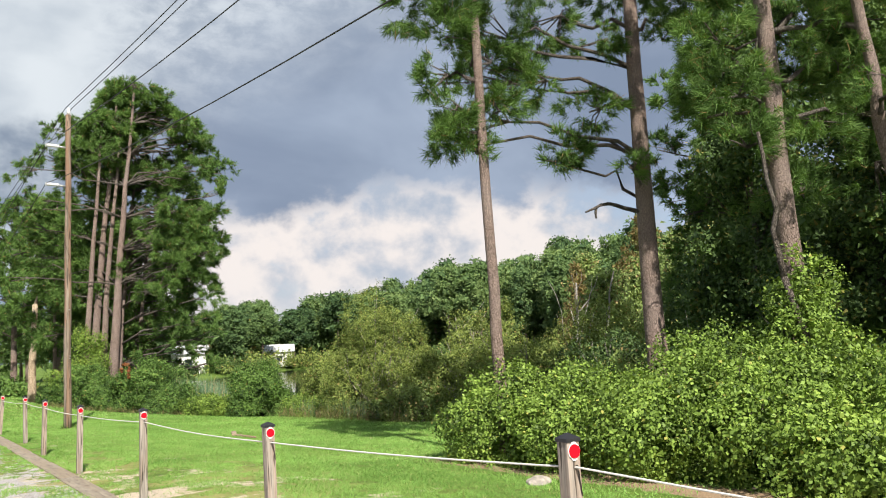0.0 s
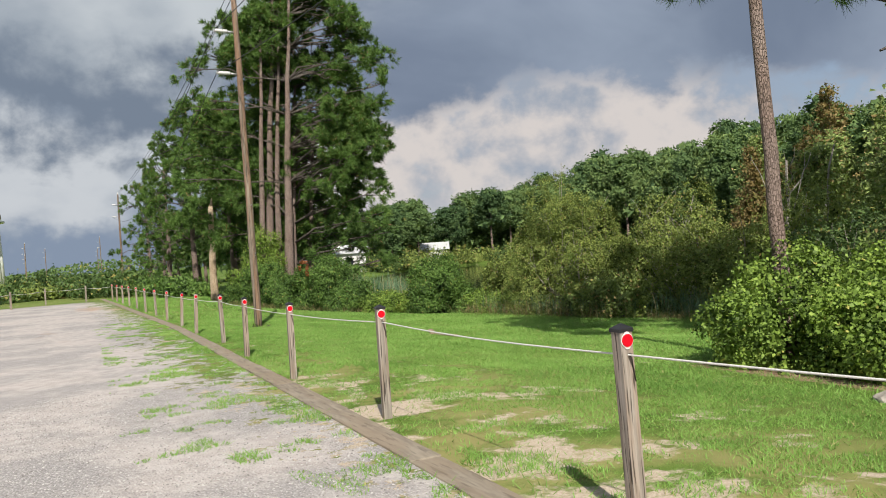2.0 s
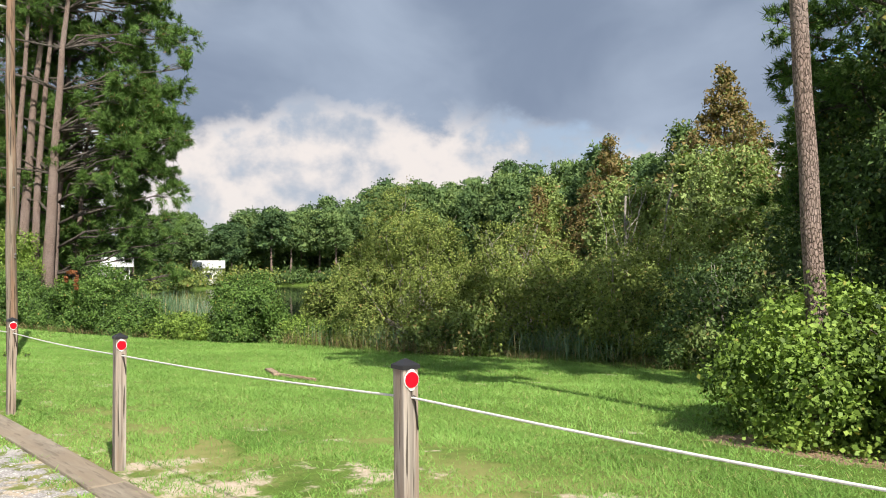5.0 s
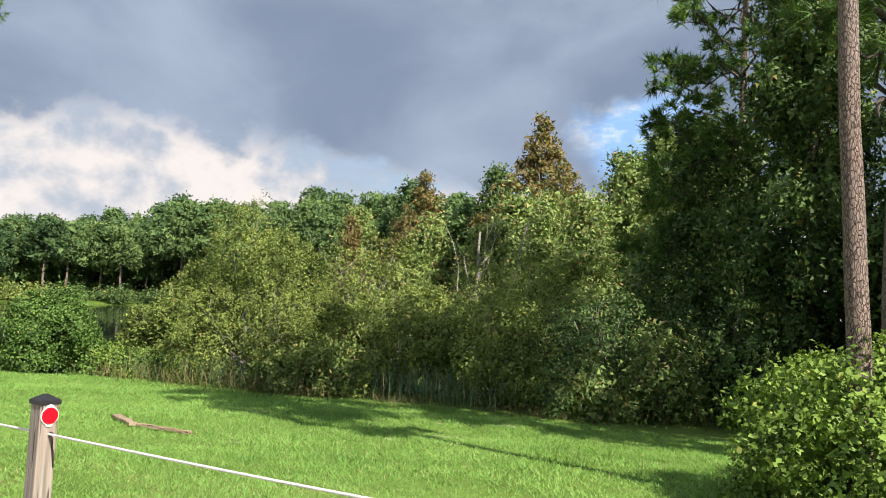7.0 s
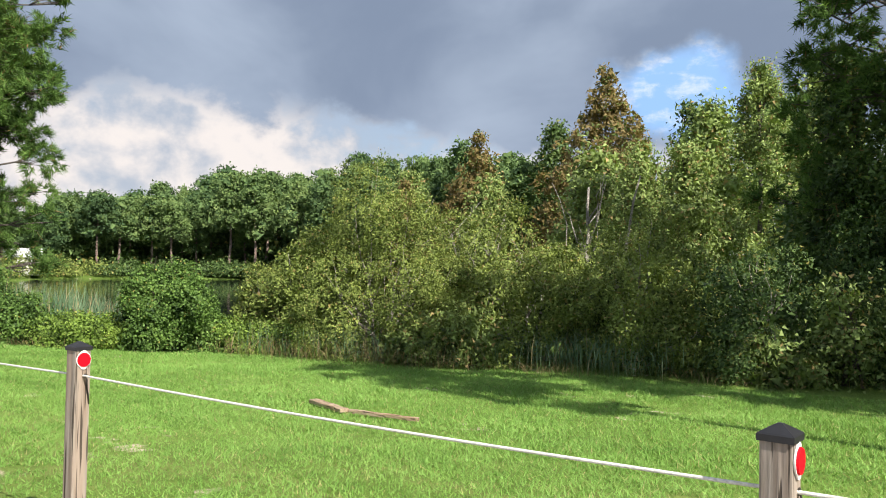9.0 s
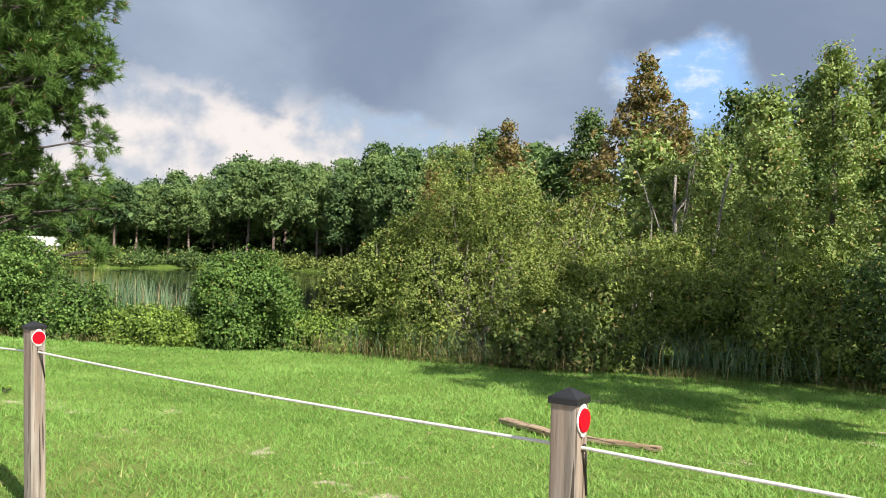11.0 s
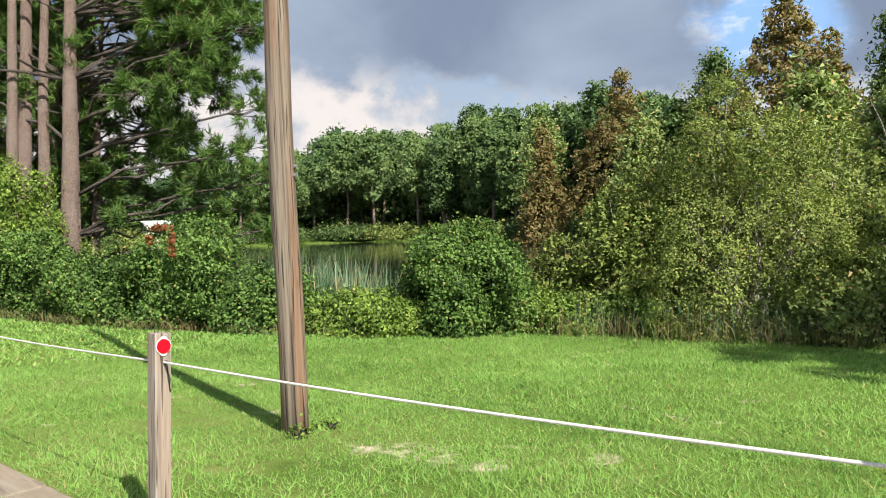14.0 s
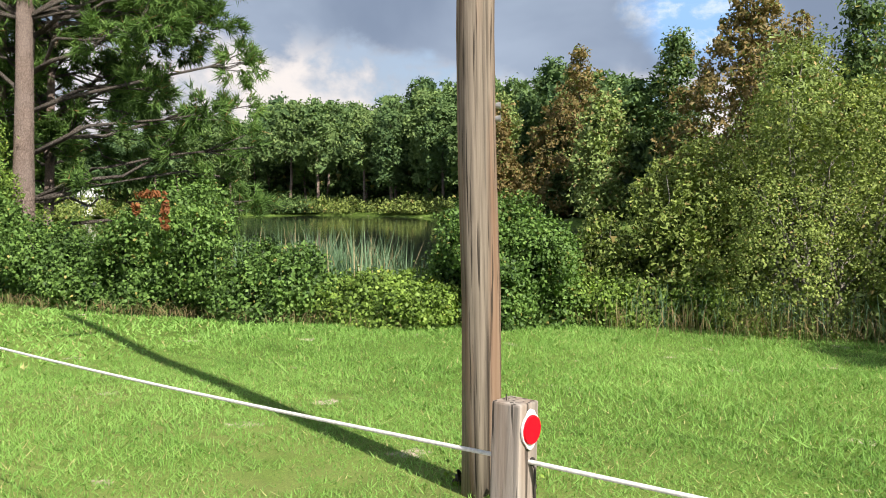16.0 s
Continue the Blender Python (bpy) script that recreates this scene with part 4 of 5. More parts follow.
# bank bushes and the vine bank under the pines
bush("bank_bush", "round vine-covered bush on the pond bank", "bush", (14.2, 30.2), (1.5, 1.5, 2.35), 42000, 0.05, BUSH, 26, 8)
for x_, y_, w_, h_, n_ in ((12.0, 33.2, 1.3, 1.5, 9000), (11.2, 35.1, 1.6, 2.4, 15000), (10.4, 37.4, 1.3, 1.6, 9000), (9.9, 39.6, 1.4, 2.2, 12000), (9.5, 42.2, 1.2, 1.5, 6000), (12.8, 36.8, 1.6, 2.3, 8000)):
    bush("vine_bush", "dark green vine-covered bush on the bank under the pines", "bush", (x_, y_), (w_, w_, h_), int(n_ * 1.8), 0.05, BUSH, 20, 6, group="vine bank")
bush("climbing_vine", "green vine climbing the pine trunks", "climbing vine", (10.3, 41.3), (1, 1, 4.4), 15000, 0.06, VINE, 0, 4,
     lumps_list=[(RNG.normal(0, 0.3 + 0.35 * (1 - t)), RNG.normal(0, 0.3 + 0.35 * (1 - t)), 0.3 + 3.5 * t, 0.6 - 0.2 * t, 0.6 - 0.2 * t, 0.5) for t in np.linspace(0, 1, 22)], group="vine bank")
orange = thing("dead_spray", "hanging spray of dead orange-brown leaves on the vine bank", "dead leaves", (10.2, 34.05, gz(10.2, 34.05) + 1.6))
p_, d_ = lump_points([(0, 0, 0.1, 0.06, 0.07, 0.34), (-0.05, 0.3, 0.42, 0.06, 0.28, 0.06), (-0.1, 0.62, 0.25, 0.06, 0.06, 0.2)], 230)
part("leaves", leaf_mesh("leaves", p_, d_, 0.065), RUST_LEAF, orange)
for x_, y_, w_, h_ in ((13.0, 31.4, 1.3, 0.9), (12.5, 32.2, 1.2, 0.9), (15.7, 28.9, 1.3, 1.1), (12.3, 30.6, 0.8, 0.7), (15.9, 27.6, 1.2, 1.0)):
    bush("low_bank_growth", "low weedy green growth at the lawn's edge", "low bush", (x_, y_), (w_, w_, h_), 9000, 0.05, VINE, 14, 2, group="low weeds at the bank")

# the big olive shrubs along the lawn's far edge
for x_, y_, w_, h_, n_, m_ in ((17.0, 25.4, 2.3, 4.3, 72000, SHRUB), (17.0, 27.6, 1.5, 3.2, 24000, SHRUB), (16.4, 29.0, 1.0, 1.8, 9000, SHRUB), (19.6, 22.6, 2.4, 3.0, 20000, SHRUB), (19.4, 19.6, 2.2, 2.4, 16000, SHRUB), (20.4, 17.0, 2.4, 2.7, 17000, WOODS),
                               (21.5, 14.0, 2.6, 3.6, 20000, WOODS), (22.3, 11.0, 2.8, 4.2, 20000, WOODS), (22.5, 26.0, 2.6, 4.4, 16000, SHRUB), (25.5, 22.0, 3.0, 3.8, 16000, SHRUB), (22.5, 7.5, 3.0, 4.5, 14000, WOODS)):
    bush("lawn_edge_shrub", "large loose olive-green shrub with thin grey stems" if m_ is SHRUB else "large dark green shaded shrub", "shrub", (x_, y_), (w_, w_, h_), int(n_ * 1.25), 0.036 if n_ > 50000 else 0.06, m_, 44 if n_ > 50000 else 30, 16, PALEWOOD, group="shrubs along the lawn edge")


def tree(label, at, height, spread, n, leaf, mat, start=0.25, trunk=0.16, lumps=70, group="woods beside the lawn", name="broadleaf_tree"):
    ob = thing(name, label, "tree", (at[0], at[1], gz(*at) - 0.1), group)
    L = []
    for i in range(lumps):
        t = RNG.uniform(0, 1) ** 0.8
        w = spread * (1 - 0.75 * t) * RNG.uniform(0.2, 0.9)
        a = RNG.uniform(0, 2 * np.pi)
        r = spread * RNG.uniform(0.16, 0.34) * (1 - 0.4 * t)
        L.append((math.cos(a) * w, math.sin(a) * w, height * (start + (0.96 - start) * t), r, r, r * 0.85))
    p, d = sprays(L, n, leaf, 14, 0.16)
    keep = p[:, 2] > 0.1
    part("crown", leaf_mesh("crown", p[keep], d[keep], leaf, tri=True), mat, ob)
    # oversized leaves added within the crown to keep light out
    p, d = inner(L, n // 14, leaf)
    part("inner_leaves", leaf_mesh("inner_leaves", p, d, leaf * 2.4, 1.1, tri=True), mat, ob)
    lines = [(wiggle((0, 0, 0), (0, 0, height * 0.93), 8, 0.08), trunk, 0.03)]
    for q in L[:14]:
        lines.append((wiggle((0, 0, max(0.5, q[2] - 0.5 * height * 0.2)), q[:3], 4, 0.08), trunk * 0.3, 0.012))
    part("trunk", limb_bm(lines, 7), GREYBARK, ob)
    return ob


# tall dark woods to the side of the lawn
for x_, y_, h_, w_, n_ in ((25.0, 15.5, 8.5, 3.0, 16000), (21.8, 12.3, 13.0, 3.0, 26000), (24.0, 8.5, 13.5, 3.6, 24000), (19.5, 8.0, 11.5, 3.0, 22000), (18.0, 4.0, 12.0, 3.2, 18000), (22.5, 3.0, 13.0, 4.0, 18000), (20.5, -2.0, 12.0, 4.0, 14000), (27.0, 5.0, 13.5, 4.0, 14000), (16.5, 0.0, 9.0, 3.0, 12000), (26.0, -3.0, 13.0, 4.5, 12000)):
    tree("tall dark broadleaf tree hung with vines in the woods", (x_, y_), h_, w_, int(n_ * 1.7), 0.095, WOODS, 0.06, 0.16, 90)
for x_, y_, h_, w_, n_ in ((41.0, 21.0, 12.8, 2.6, 12000), (34.0, 22.5, 8.0, 2.6, 10000), (30.0, 25.0, 6.0, 2.6, 9000), (37.0, 25.5, 8.5, 2.8, 9000), (34.0, 17.0, 8.0, 2.8, 10000)):
    tree("pale green slender tree behind the shrubs", (x_, y_), h_, w_, int(n_ * 1.5), 0.11, PALE, 0.15)


def cypress(at, h, w, n):
    ob = thing("cypress_tree", "rusty brown-green pointed cypress across the pond", "tree", (at[0], at[1], gz(*at) - 0.1), "cypresses across the pond")
    L = []
    for i in range(70):
        t = i / 69
        ww = w * (1 - t) ** 0.75 * (1 + 0.18 * math.sin(i * 1.9))
        a = i * 2.4
        r = max(0.55, ww * 0.48)
        L.append((math.cos(a) * ww * 0.6, math.sin(a) * ww * 0.6, h * (0.12 + 0.87 * t), r, r, r * 0.8))
    p, d = sprays(L, n * 2, 0.12, 12, 0.2)
    part("crown", leaf_mesh("crown", p, d, 0.22, 1.6, tri=True), RUSTY, ob)
    part("trunk", limb_bm([(wiggle((0, 0, 0), (0, 0, h * 0.95), 6, 0.05), 0.3, 0.05)], 8), GREYBARK, ob)


cypress((62.7, 37.2), 18.8, 6.4, 14000)
cypress((74.5, 56.0), 16.6, 6.0, 10000)
cypress((70.0, 62.5), 12.5, 2.6, 5000)
cypress((57.0, 33.0), 13.5, 4.0, 6000)
for x_, y_, h_, w_ in ((70.0, 45.0, 16.0, 4.0), (66.0, 50.0, 11.0, 3.6), (52.0, 26.0, 13.0, 3.6), (58.0, 24.0, 15.0, 4.0), (64.0, 30.0, 15.5, 4.2), (48.0, 19.0, 13.5, 3.8), (46.0, 31.0, 9.5, 3.4), (76.0, 66.0, 13.5, 4.0)):
    tree("green broadleaf tree across the pond", (x_, y_), h_, w_, 13000, 0.24, WOODS if h_ > 14 else PALE, 0.1, 0.2, 70, "trees across the pond")

dead = thing("dead_tree", "bleached bare dead tree with forked limbs among the shrubs", "dead tree", (26.5, 23.9, gz(26.5, 23.9)))
lines_ = [(wiggle((0, 0, 0), (0.2, 0, 5.2), 6, 0.08), 0.1, 0.04), (wiggle((0.3, -0.6, 0), (0.9, -1.6, 5.6), 6, 0.08), 0.08, 0.03)]
for _ in range(9):
    q_ = Vector((RNG.uniform(-1.6, 1.6), RNG.uniform(-1.6, 1.6), RNG.uniform(3.0, 6.4)))
    lines_.append((wiggle((0.1, 0, q_.z * RNG.uniform(0.35, 0.8)), q_, 5, 0.12), 0.035, 0.008))
part("trunk", limb_bm(lines_, 6), PALEWOOD, dead)

# ---- the far bank's undergrowth and the country beyond ----
def far_bush(label, at, size, n, leaf, mat, group, category="bush", name="far_bush"):
    return bush(name, label, category, at, size, n, leaf, mat, 16, 0, group=group)


for i_ in range(64):
    a_ = RNG.uniform(-1.5, 1.6)
    m_ = RNG.uniform(1.02, 1.16)
    u_, v_ = POND[2] * m_ * math.cos(a_), POND[3] * m_ * math.sin(a_)
    x_, y_ = POND[0] + u_ * s_ + v_ * c_, POND[1] + u_ * c_ - v_ * s_
    if math.hypot(x_, y_) < 70:
        continue
    w_ = RNG.uniform(2.0, 3.6)
    far_bush("low green bush on the far bank of the pond", (x_, y_), (w_, w_, w_ * RNG.uniform(0.35, 0.7)), 1200, 0.28, WOODS if i_ % 3 else SHRUB, "bushes on the far bank")
for i_ in range(240):
    a_ = RNG.uniform(-1.6, 2.2)
    m_ = RNG.uniform(1.3, 1.75)
    u_, v_ = POND[2] * m_ * math.cos(a_), POND[3] * m_ * math.sin(a_)
    x_, y_ = POND[0] + u_ * s_ + v_ * c_, POND[1] + u_ * c_ - v_ * s_
    if not 14 < math.degrees(math.atan2(x_ - 1.4, y_ - 14)) < 66 or math.hypot(x_, y_) < 84 or open_view(x_, y_):
        continue
    w_ = RNG.uniform(4.5, 7.0)
    far_bush("dark dense undergrowth in the far pine woods", (x_, y_), (w_, w_, w_ * RNG.uniform(1.0, 1.35)), 700, 0.7, WOODS, "undergrowth in the far woods")

# scrub past the end of the lot
for i_ in range(30):
    x_, y_ = RNG.uniform(-34, 9), RNG.uniform(62, 100)
    if y_ < 62 + max(0, 8 - abs(x_)) * 0.5:
        continue
    w_ = RNG.uniform(2.2, 4.0)
    far_bush("rough green scrub past the end of the lot", (x_, y_), (w_, w_, RNG.uniform(0.7, 2.1)), 2600, 0.16, WOODS if i_ % 4 else SHRUB, "roadside scrub")
for x_, y_ in ((7.6, 57.5), (8.2, 60.5), (7.4, 63.5), (8.0, 67.0), (7.0, 71.0), (8.8, 54.8)):
    far_bush("low dark scrub under the roadside pines", (x_, y_), (1.7, 1.9, 1.1), 3000, 0.13, BUSH, "scrub under the pines")
for x_, y_, w_, h_ in ((-16.0, 96.0, 4.0, 6.5), (-20.0, 92.0, 4.0, 5.5), (-26.0, 99.0, 5.0, 6.0)):
    tree("round dark green tree near the water tower", (x_, y_), h_, w_, 9000, 0.2, WOODS, 0.2, 0.2, 24, "roadside trees")


def far_woods():
    """A low dark belt of distant trees that closes the horizon all round."""
    n = 50000
    az = RNG.uniform(0, 2 * np.pi, n)
    d = RNG.uniform(380, 620, n)
    h = RNG.uniform(0, 1, n) ** 0.7 * (4.5 + 1.6 * np.sin(az * 9) + 1.0 * np.sin(az * 31)) * (1 + 2.2 * np.clip(np.sin(az) * 1.6, 0, 1))
    p = np.stack([np.sin(az) * d, np.cos(az) * d, h - 1], 1)
    ob = part("distant_woods", leaf_mesh("distant_woods", p, unit(-p * np.array([1, 1, 0]) + np.array([0, 0, 60])), 1.5, 1.0, 0.0, tri=True), WOODS)
    tagged(ob, "low belt of distant dark green trees", "woods", kind="stuff")
    # woods behind the walker's other side
    for i in range(26):
        x, y = RNG.uniform(-55, -30), -78 + i * 4.2
        far_bush("dark green roadside tree line across the lot", (x, y), (4, 4, RNG.uniform(5, 8)), 1400, 0.4, WOODS, "tree line across the lot")


far_woods()


# ---- water tower, far poles, buildings ----
def water_tower(at):
    t = thing("water_tower", "white water tower with a teal domed tank on tall columns", "water tower", (at[0], at[1], gz(*at)))
    bm = bmesh.new()
    prof = [(0.01, 20.2), (6, 20.0), (10.4, 20.9), (10.9, 21.4), (10.9, 23.6), (10.2, 24.8), (8.2, 26.1), (5.0, 27.1), (2.0, 27.5), (0.01, 27.6)]
    rings = [[bm.verts.new((r * math.cos(a), r * math.sin(a), z)) for a in (2 * math.pi * j / 40 for j in range(40))] for r, z in prof]
    for a, b in zip(rings, rings[1:]):
        for j in range(40):
            bm.faces.new((a[j], a[(j + 1) % 40], b[(j + 1) % 40], b[j])).smooth = True
    tank = part("tank", bm, TOWER, t)
    for z0, z1, r, mat, name in ((24.9, 26.0, 9.35, TEAL, "painted_band"), (22.0, 23.3, 10.96, SIGNCOL, "painted_figures")):
        band = bmesh.new()
        lo = [band.verts.new(((r + (0.9 if name == "painted_band" else 0)) * math.cos(a), (r + (0.9 if name == "painted_band" else 0)) * math.sin(a), z0)) for a in (2 * math.pi * j / 40 for j in range(41))]
        hi = [band.verts.new(((r - (0.85 if name == "painted_band" else 0)) * math.cos(a), (r - (0.85 if name == "painted_band" else 0)) * math.sin(a), z1)) for a in (2 * math.pi * j / 40 for j in range(41))]
        for j in range(40):
            if name == "painted_band" or j % 3:
                band.faces.new((lo[j], lo[j + 1], hi[j + 1], hi[j]))
        part(name, band, mat, tank, "teal painted band" if name == "painted_band" else "faded painted figures")
    rail = bmesh.new()
    bmesh.ops.create_cone(rail, segments=40, radius1=11.9, radius2=11.9, depth=0.5, cap_ends=True, matrix=Matrix.Translation((0, 0, 21.1)))
    part("walkway", rail, TOWER, t)
    for j in range(10):
        a = 2 * math.pi * j / 10 + 0.2
        leg = bmesh.new()
        tube(leg, [(10.6 * math.cos(a), 10.6 * math.sin(a), 0), (9.8 * math.cos(a), 9.8 * math.sin(a), 21)], [0.6, 0.55], 10)
        part("leg", leg, TOWER, t)
    riser = bmesh.new()
    tube(riser, [(0, 0, 0), (0, 0, 20.5)], [1.3, 1.3], 16)
    part("riser", riser, TOWER, t)


water_tower((-18.5, 312.0))
for p_, h_ in (((-4.4, 112.0), 11.0), ((-0.6, 195.0), 9.0), ((14.0, 190.0), 9.5), ((4.0, 240.0), 9.0), ((-1.0, 260.0), 8.0), ((18.0, 255.0), 9.0)):
    utility_pole(p_, h_, (0, 0), False)


def low_building(at, turn, size, label):
    b = thing("low_building", label, "building", (at[0], at[1], gz(*at)), "white buildings beyond the trees", turn=turn)
    sx, sy, sz = size
    part("wall", box_bm(sx, sy, sz, 0.02, (0, 0, sz / 2)), WHITEWALL, b)
    roof = bmesh.new()
    v = [roof.verts.new(p) for p in ((-sx / 2 - 0.4, -sy / 2 - 0.4, sz), (sx / 2 + 0.4, -sy / 2 - 0.4, sz), (sx / 2 + 0.4, sy / 2 + 0.4, sz), (-sx / 2 - 0.4, sy / 2 + 0.4, sz), (-sx / 2 - 0.4, 0, sz + 1.2), (sx / 2 + 0.4, 0, sz + 1.2))]
    for f in ((0, 1, 5, 4), (2, 3, 4, 5), (0, 4, 3), (1, 2, 5), (3, 2, 1, 0)):
        roof.faces.new([v[i] for i in f])
    part("roof", roof, ROOF, b)
    n = int(sx / 2.6)
    for i in range(n):
        x = -sx / 2 + (i + 0.5) * sx / n
        w = part("window", box_bm(1.1, 0.08, 1.1, 0.01, (x, -sy / 2 - 0.02, sz * 0.55)), WHITEWALL, b)
        part("pane", box_bm(0.9, 0.04, 0.9, 0.0, (x, -sy / 2 - 0.055, sz * 0.55)), GLASS, w)


low_building((39.0, 104.2), -22, (4.4, 3.6, 2.6), "low white building among the far pines")
low_building((58.3, 116.2), -28, (4.0, 3.6, 2.4), "small white building on the far bank")
low_building((92.0, 69.0), -62, (7, 4, 1.6), "small white shed on the far lawn")


# ---- the cross fence at the end of the lot ----
CROSS = [(4.48, 55.6), (3.2, 57.5), (0.9, 57.0), (-0.9, 53.5), (-2.5, 50.0), (-4.2, 46.5), (-5.9, 43.0)]
for p_ in CROSS[1:]:
    f_ = thing("fence_post", "plain weathered timber post of the cross fence", "fence post", (p_[0], p_[1], gz(*p_)), "cross fence posts", turn=RNG.uniform(0, 40))
    part("shaft", box_bm(0.09, 0.09, 1.2, 0.008, (0, 0, 0.4)), POSTWOOD, f_)
bm_ = bmesh.new()
line_ = []
for a_, b_ in zip(CROSS, CROSS[1:]):
    for j in range(5):
        q_ = Vector((*a_, 0)).lerp(Vector((*b_, 0)), j / 5)
        line_.append((q_.x, q_.y, gz(q_.x, q_.y) + 0.85 - 0.06 * math.sin(math.pi * j / 5)))
tube(bm_, line_, [0.009] * len(line_), 5)
tagged(part("fence_rope", bm_, ROPE), "slack white rope of the cross fence", "rope")
# low wire fence under the pines
for i_ in range(6):
    p_ = (8.6 + i_ * 1.5, 60.0 + i_ * 0.3)
    f_ = thing("fence_post", "small grey post of a low fence under the pines", "fence post", (p_[0], p_[1], gz(*p_)), "low fence under the pines")
    part("shaft", limb_bm([([(0, 0, -0.2), (0, 0, 1.1)], 0.06, 0.05)], 7), GREYBARK, f_)


# ---- things on the lawn ----
def plank(at, to, w, label):
    p = thing("plank", label, "plank", group="rotten planks on the lawn")
    a, b = Vector((*at, gz(*at) + 0.05)), Vector((*to, gz(*to) + 0.05))
    bm = box_bm((b - a).length, w, 0.05, 0.012)
    bmesh.ops.subdivide_edges(bm, edges=[e for e in bm.edges if e.calc_length() > 0.4], cuts=8)
    for v in bm.verts:
        v.co.y += 0.008 * noise.noise(v.co * 4)
        v.co.z += 0.008 * noise.noise(v.co * 5)
    p.matrix_basis = Matrix.Translation((a + b) / 2) @ Euler((0, -math.atan2(b.z - a.z, (b.xy - a.xy).length), math.atan2(b.y - a.y, b.x - a.x))).to_matrix().to_4x4()
    part("board", bm, OLDPLANK, p)


plank((8.82, 20.35), (8.5, 19.55), 0.12, "rotten brown plank lying in the grass")
plank((8.52, 19.5), (8.62, 18.55), 0.045, "thin rotten board lying in the grass")


def rock(at, r, label):
    bm = bmesh.new()
    bmesh.ops.create_icosphere(bm, subdivisions=3, radius=1.0)
    for v in bm.verts:
        v.co *= 1 + 0.25 * noise.noise(v.co * 1.4 + Vector((*at, 0)))
        v.co = Vector((v.co.x * r, v.co.y * r * 0.8, max(v.co.z, -0.3) * r * 0.45))
    ob = part("rock", bm, STONE)
    ob.matrix_basis = pose(at[0], at[1], gz(*at) + 0.02, 0, 0, 30)
    tagged(ob, label, "rock")


rock((7.9, 8.0), 0.2, "pale flat rock on the lawn before the thicket")


# ---- reeds and dry grass ----
def stand(name, label, spots, n, height, width, mat, spread, lean=0.18):
    for x, y in spots:
        q = RNG.normal(0, 1, (n, 2)) * spread + np.array((x, y))
        z = np.array([gz(*p) for p in q])
        ob = thing(name, label, "reeds" if mat is REED else "tall grass", (x, y, gz(x, y)), name + " stands")
        roots = np.column_stack([q - np.array((x, y)), z - gz(x, y)])
        tagged(part("reed_clump" if mat is REED else "grass_clump", blade_mesh("blades", roots, height, width, lean), mat, ob), kind="stuff")


stand("reed_bed", "tall green cattail reeds at the water's edge", ((13.1, 33.4), (13.7, 34.2), (14.4, 33.2), (13.0, 35.2)), 800, 1.7, 0.014, REED, 0.5)
stand("reed_bed", "low green reeds beside the bank bush", ((15.4, 32.0), (16.4, 31.4)), 220, 1.1, 0.012, REED, 0.45)
stand("reed_bed", "shaded green reeds before the shrubs", ((18.2, 22.0), (18.6, 20.6), (18.2, 19.2)), 300, 0.9, 0.008, REED, 0.6, 0.4)
stand("reed_bed", "thin green reeds under the shrubs", ((15.6, 26.6), (15.8, 25.6), (16.1, 24.6), (16.7, 23.4), (15.4, 27.8)), 180, 0.8, 0.006, REED, 0.4, 0.25)
stand("dry_grass", "tall dry straw-coloured grass under the shrubs", ((14.9, 26.7), (15.0, 25.8), (15.2, 25.0), (15.6, 24.1), (16.2, 23.0), (14.6, 27.8)), 110, 0.5, 0.007, STRAW, 0.5, 0.6)
stand("dry_grass", "rough dry grass at the foot of the bank", ((12.3, 31.2), (11.4, 32.6), (10.4, 34.6), (9.6, 36.8), (8.9, 39.2), (17.4, 21.0), (18.2, 17.5), (19.4, 14.8)), 420, 0.26, 0.006, STRAW, 0.5, 0.9)

# a few yellow-green sprays in front of the dark woods
for x_, y_, w_, h_ in ((18.4, 16.4, 1.0, 1.2), (19.2, 15.0, 1.1, 2.2), (19.6, 12.4, 1.2, 1.8), (18.9, 10.8, 1.0, 1.3), (17.0, 22.8, 0.9, 1.5), (16.2, 23.8, 0.7, 1.2)):
    bush("sapling", "sunlit yellow-green sapling before the dark woods", "sapling", (x_, y_), (w_, w_, h_), 2200, 0.08, PALE, 14, 5, group="saplings along the lawn edge")


# ---- small details ----
def nail_and_hole(at):
    p = thing("nail", "bent rusty nail in the sawn top of a fence post", "nail", (at[0] - 0.01, at[1] + 0.06, gz(*at) + POST_TOP + POST_LIFT[7]))
    part("shank", limb_bm([([(0, 0, -0.01), (0.001, 0, 0.009), (0.006, 0.003, 0.014)], 0.0022, 0.0018)], 5), TIE, p)


nail_and_hole(POSTS[7])
for x_, y_, n_ in ((5.75, 25.25, 160), (6.05, 25.3, 120), (5.95, 25.6, 90)):
    bush("weed_clump", "small leafy green weeds at the foot of a pole", "weeds", (x_, y_), (0.13, 0.13, 0.12), n_, 0.026, VINE, 8, 2, group="weeds at posts and pole")
for i_ in range(26):
    x_, y_ = RNG.uniform(3.6, 7.5), RNG.uniform(4.0, 26.0)
    bush("weed_clump", "low broad-leaved weed in the lawn", "weeds", (x_, y_), (0.1, 0.1, 0.05), 70, 0.02, GRASS, 6, 0, group="weeds in the lawn")


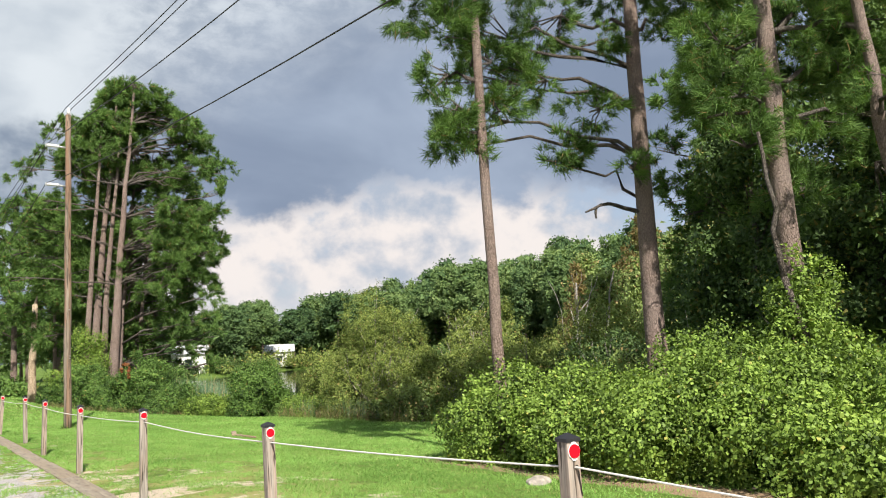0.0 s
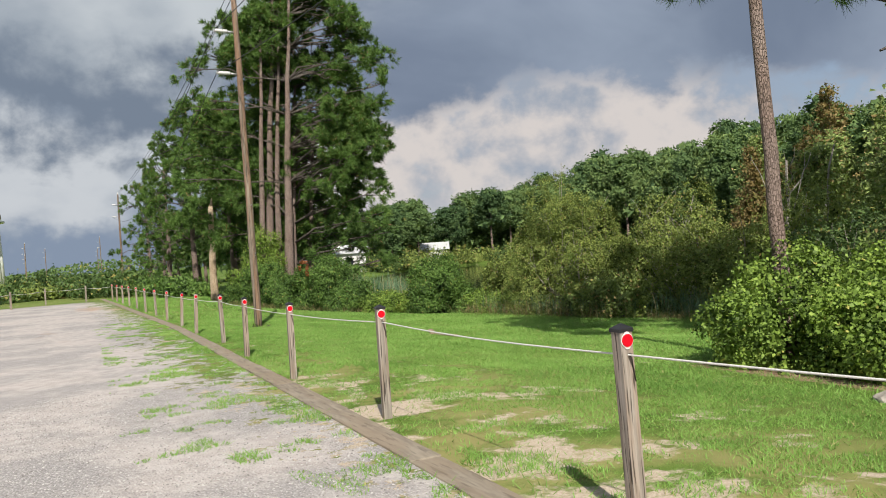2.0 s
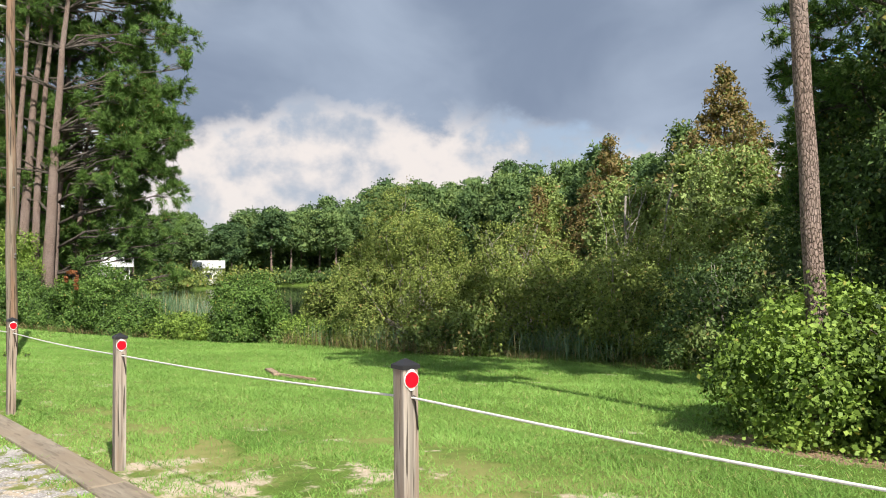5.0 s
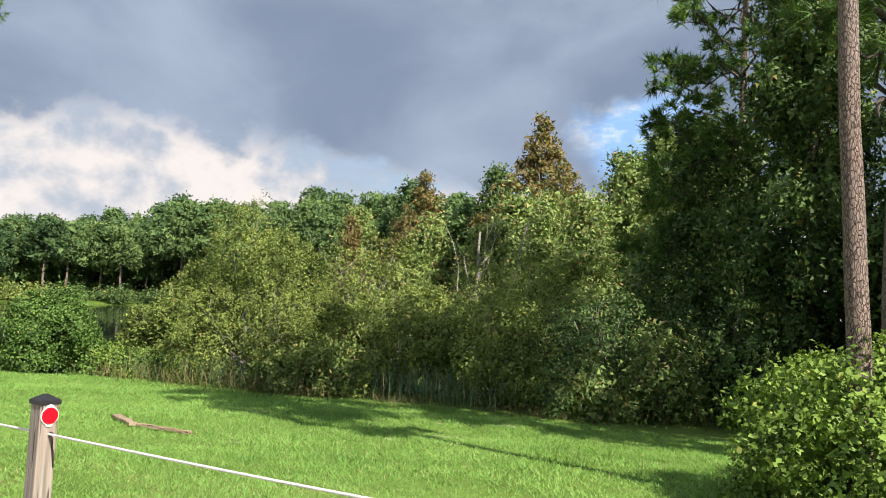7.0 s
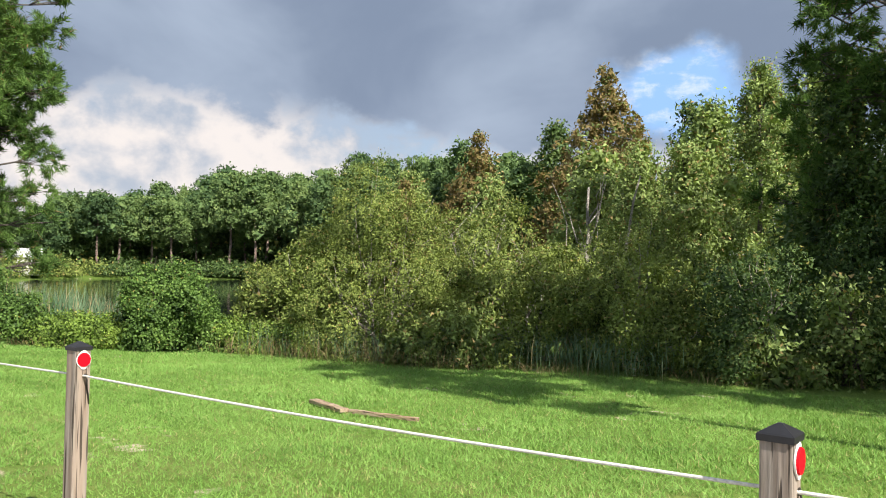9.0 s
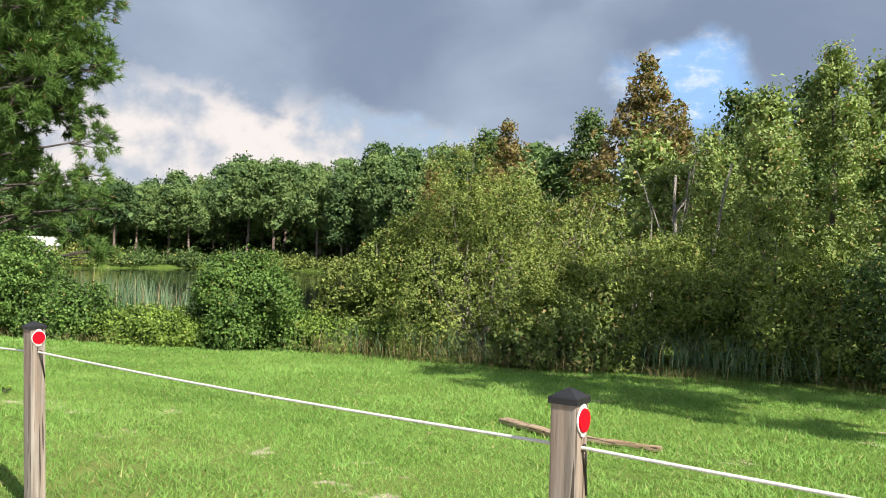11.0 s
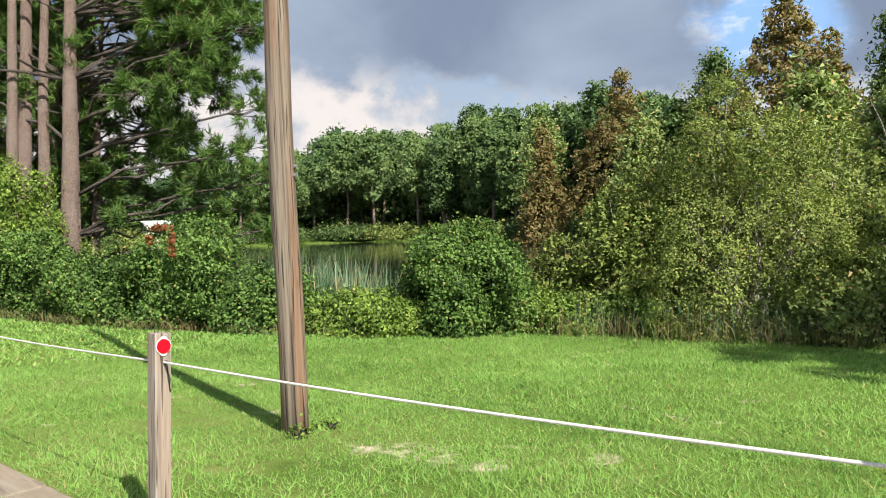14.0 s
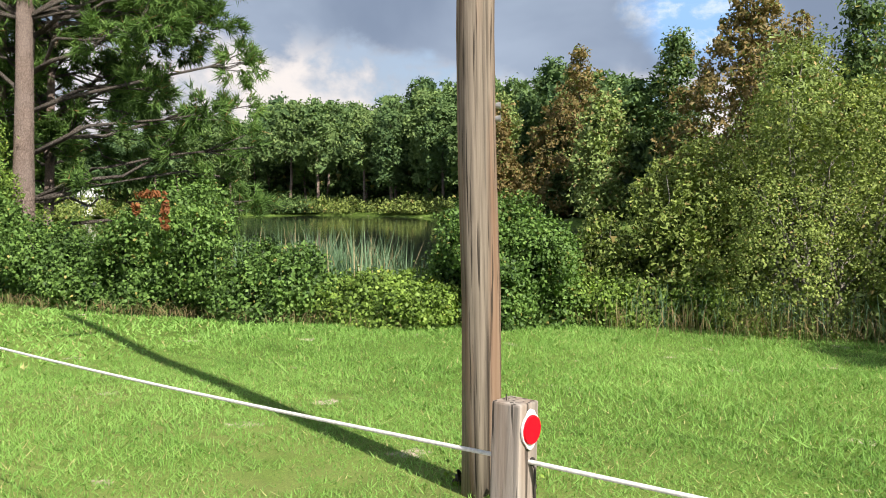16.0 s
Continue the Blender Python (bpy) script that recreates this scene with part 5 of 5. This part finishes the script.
# ---- lawn blades, verge tufts, gravel ----
def meadow(name, label, n, box, height, width, keep, lean=1.3):
    x0, x1, y0, y1 = box
    q = np.column_stack([RNG.uniform(x0, x1, n), RNG.uniform(y0, y1, n)])
    q = np.array([p for p in q if keep(p[0], p[1])])
    z = np.array([gz(*p) - 0.005 for p in q])
    h = height * np.array([0.7 + 0.7 * max(0.0, 0.5 + noise.noise((p[0] * 0.8, p[1] * 0.8, 2.0))) for p in q])
    tagged(part(name, blade_mesh(name, np.column_stack([q, z]), h, width, lean, False), GRASS), label, "grass", kind="stuff")


def grown(x, y, gaps):
    """Where the lawn has blades: off the edging, thinner in the worn places near it."""
    side = x - edge_x(y) - 0.3
    if side < 0:
        return False
    worn = noise.noise((x * 1.3, y * 1.3, 5.0)) + 0.6 * noise.noise((x * 3.3, y * 3.3, 1.0)) + 0.12 * smooth(9 - y, 0, 4)
    return worn < gaps + 0.14 * min(side, 4.0) + 0.4 * smooth(y, 12, 16) or RNG.random() < 0.1


meadow("lawn_grass", "short bright green mown grass by the fence", 340000, (2.6, 8.0, 1.0, 31.0), 0.042, 0.0045, lambda x, y: grown(x, y, -0.12))
meadow("lawn_grass", "bright green lawn grass falling to the pond", 220000, (8.0, 17.5, 6.0, 32.0), 0.055, 0.0065, lambda x, y: (x < 16.0 or y < 26) and (y > 11.6 or RNG.random() < min(1.0, abs(x - 9.1) * 0.6)), 1.2)
meadow("lawn_grass", "green lawn grass along the fence toward the pines", 40000, (3.9, 11.5, 31.0, 58.0), 0.06, 0.016, lambda x, y: x - edge_x(y) > 0.3)
meadow("verge_grass", "green tufts growing in the gravel beside the edging", 200000, (0.2, 3.9, 1.0, 32.0), 0.04, 0.006,
       lambda x, y: -2.0 < x - edge_x(y) < 0.0 and noise.noise((x * 1.7, y * 1.7, 9.0)) + 0.6 * noise.noise((x * 5, y * 5, 3.0)) > 0.2 + 0.32 * abs(x - edge_x(y)) + 0.5 * noise.noise((x * 0.6, y * 0.6, 4.0)) - 0.36 * smooth(y, 7, 15))


def pebbles():
    n = 24000
    q = np.column_stack([RNG.uniform(-2.6, 2.9, n), RNG.uniform(3.5, 15.0, n)])
    q = np.array([p for p in q if p[0] < edge_x(p[1]) - 0.02])
    z = np.array([gz(*p) for p in q])
    r = RNG.uniform(0.005, 0.013, len(q))[:, None]
    c = np.column_stack([q, z + 0.002])
    a = RNG.uniform(0, 2 * np.pi, len(q))
    u = np.stack([np.cos(a), np.sin(a), np.zeros(len(q))], 1) * r * 1.2
    v = np.stack([-np.sin(a), np.cos(a), np.zeros(len(q))], 1) * r * RNG.uniform(0.6, 1.0, (len(q), 1))
    up = np.array([0, 0, 1.0]) * r * 0.75
    k = len(q)
    verts = np.stack([c + u, c + v, c - u, c - v, c + up + u * 0.25 + v * 0.2], 1).reshape(-1, 3)
    base = np.arange(k)[:, None] * 5
    faces = np.concatenate([base + np.array(f) for f in ((0, 1, 4), (1, 2, 4), (2, 3, 4), (3, 0, 4))])
    me = bpy.data.meshes.new("gravel")
    me.from_pydata(verts.tolist(), [], faces.tolist())
    tagged(part("gravel", me, PEBBLE), "loose pale grey gravel stones on the lot", "gravel", kind="stuff")


pebbles()
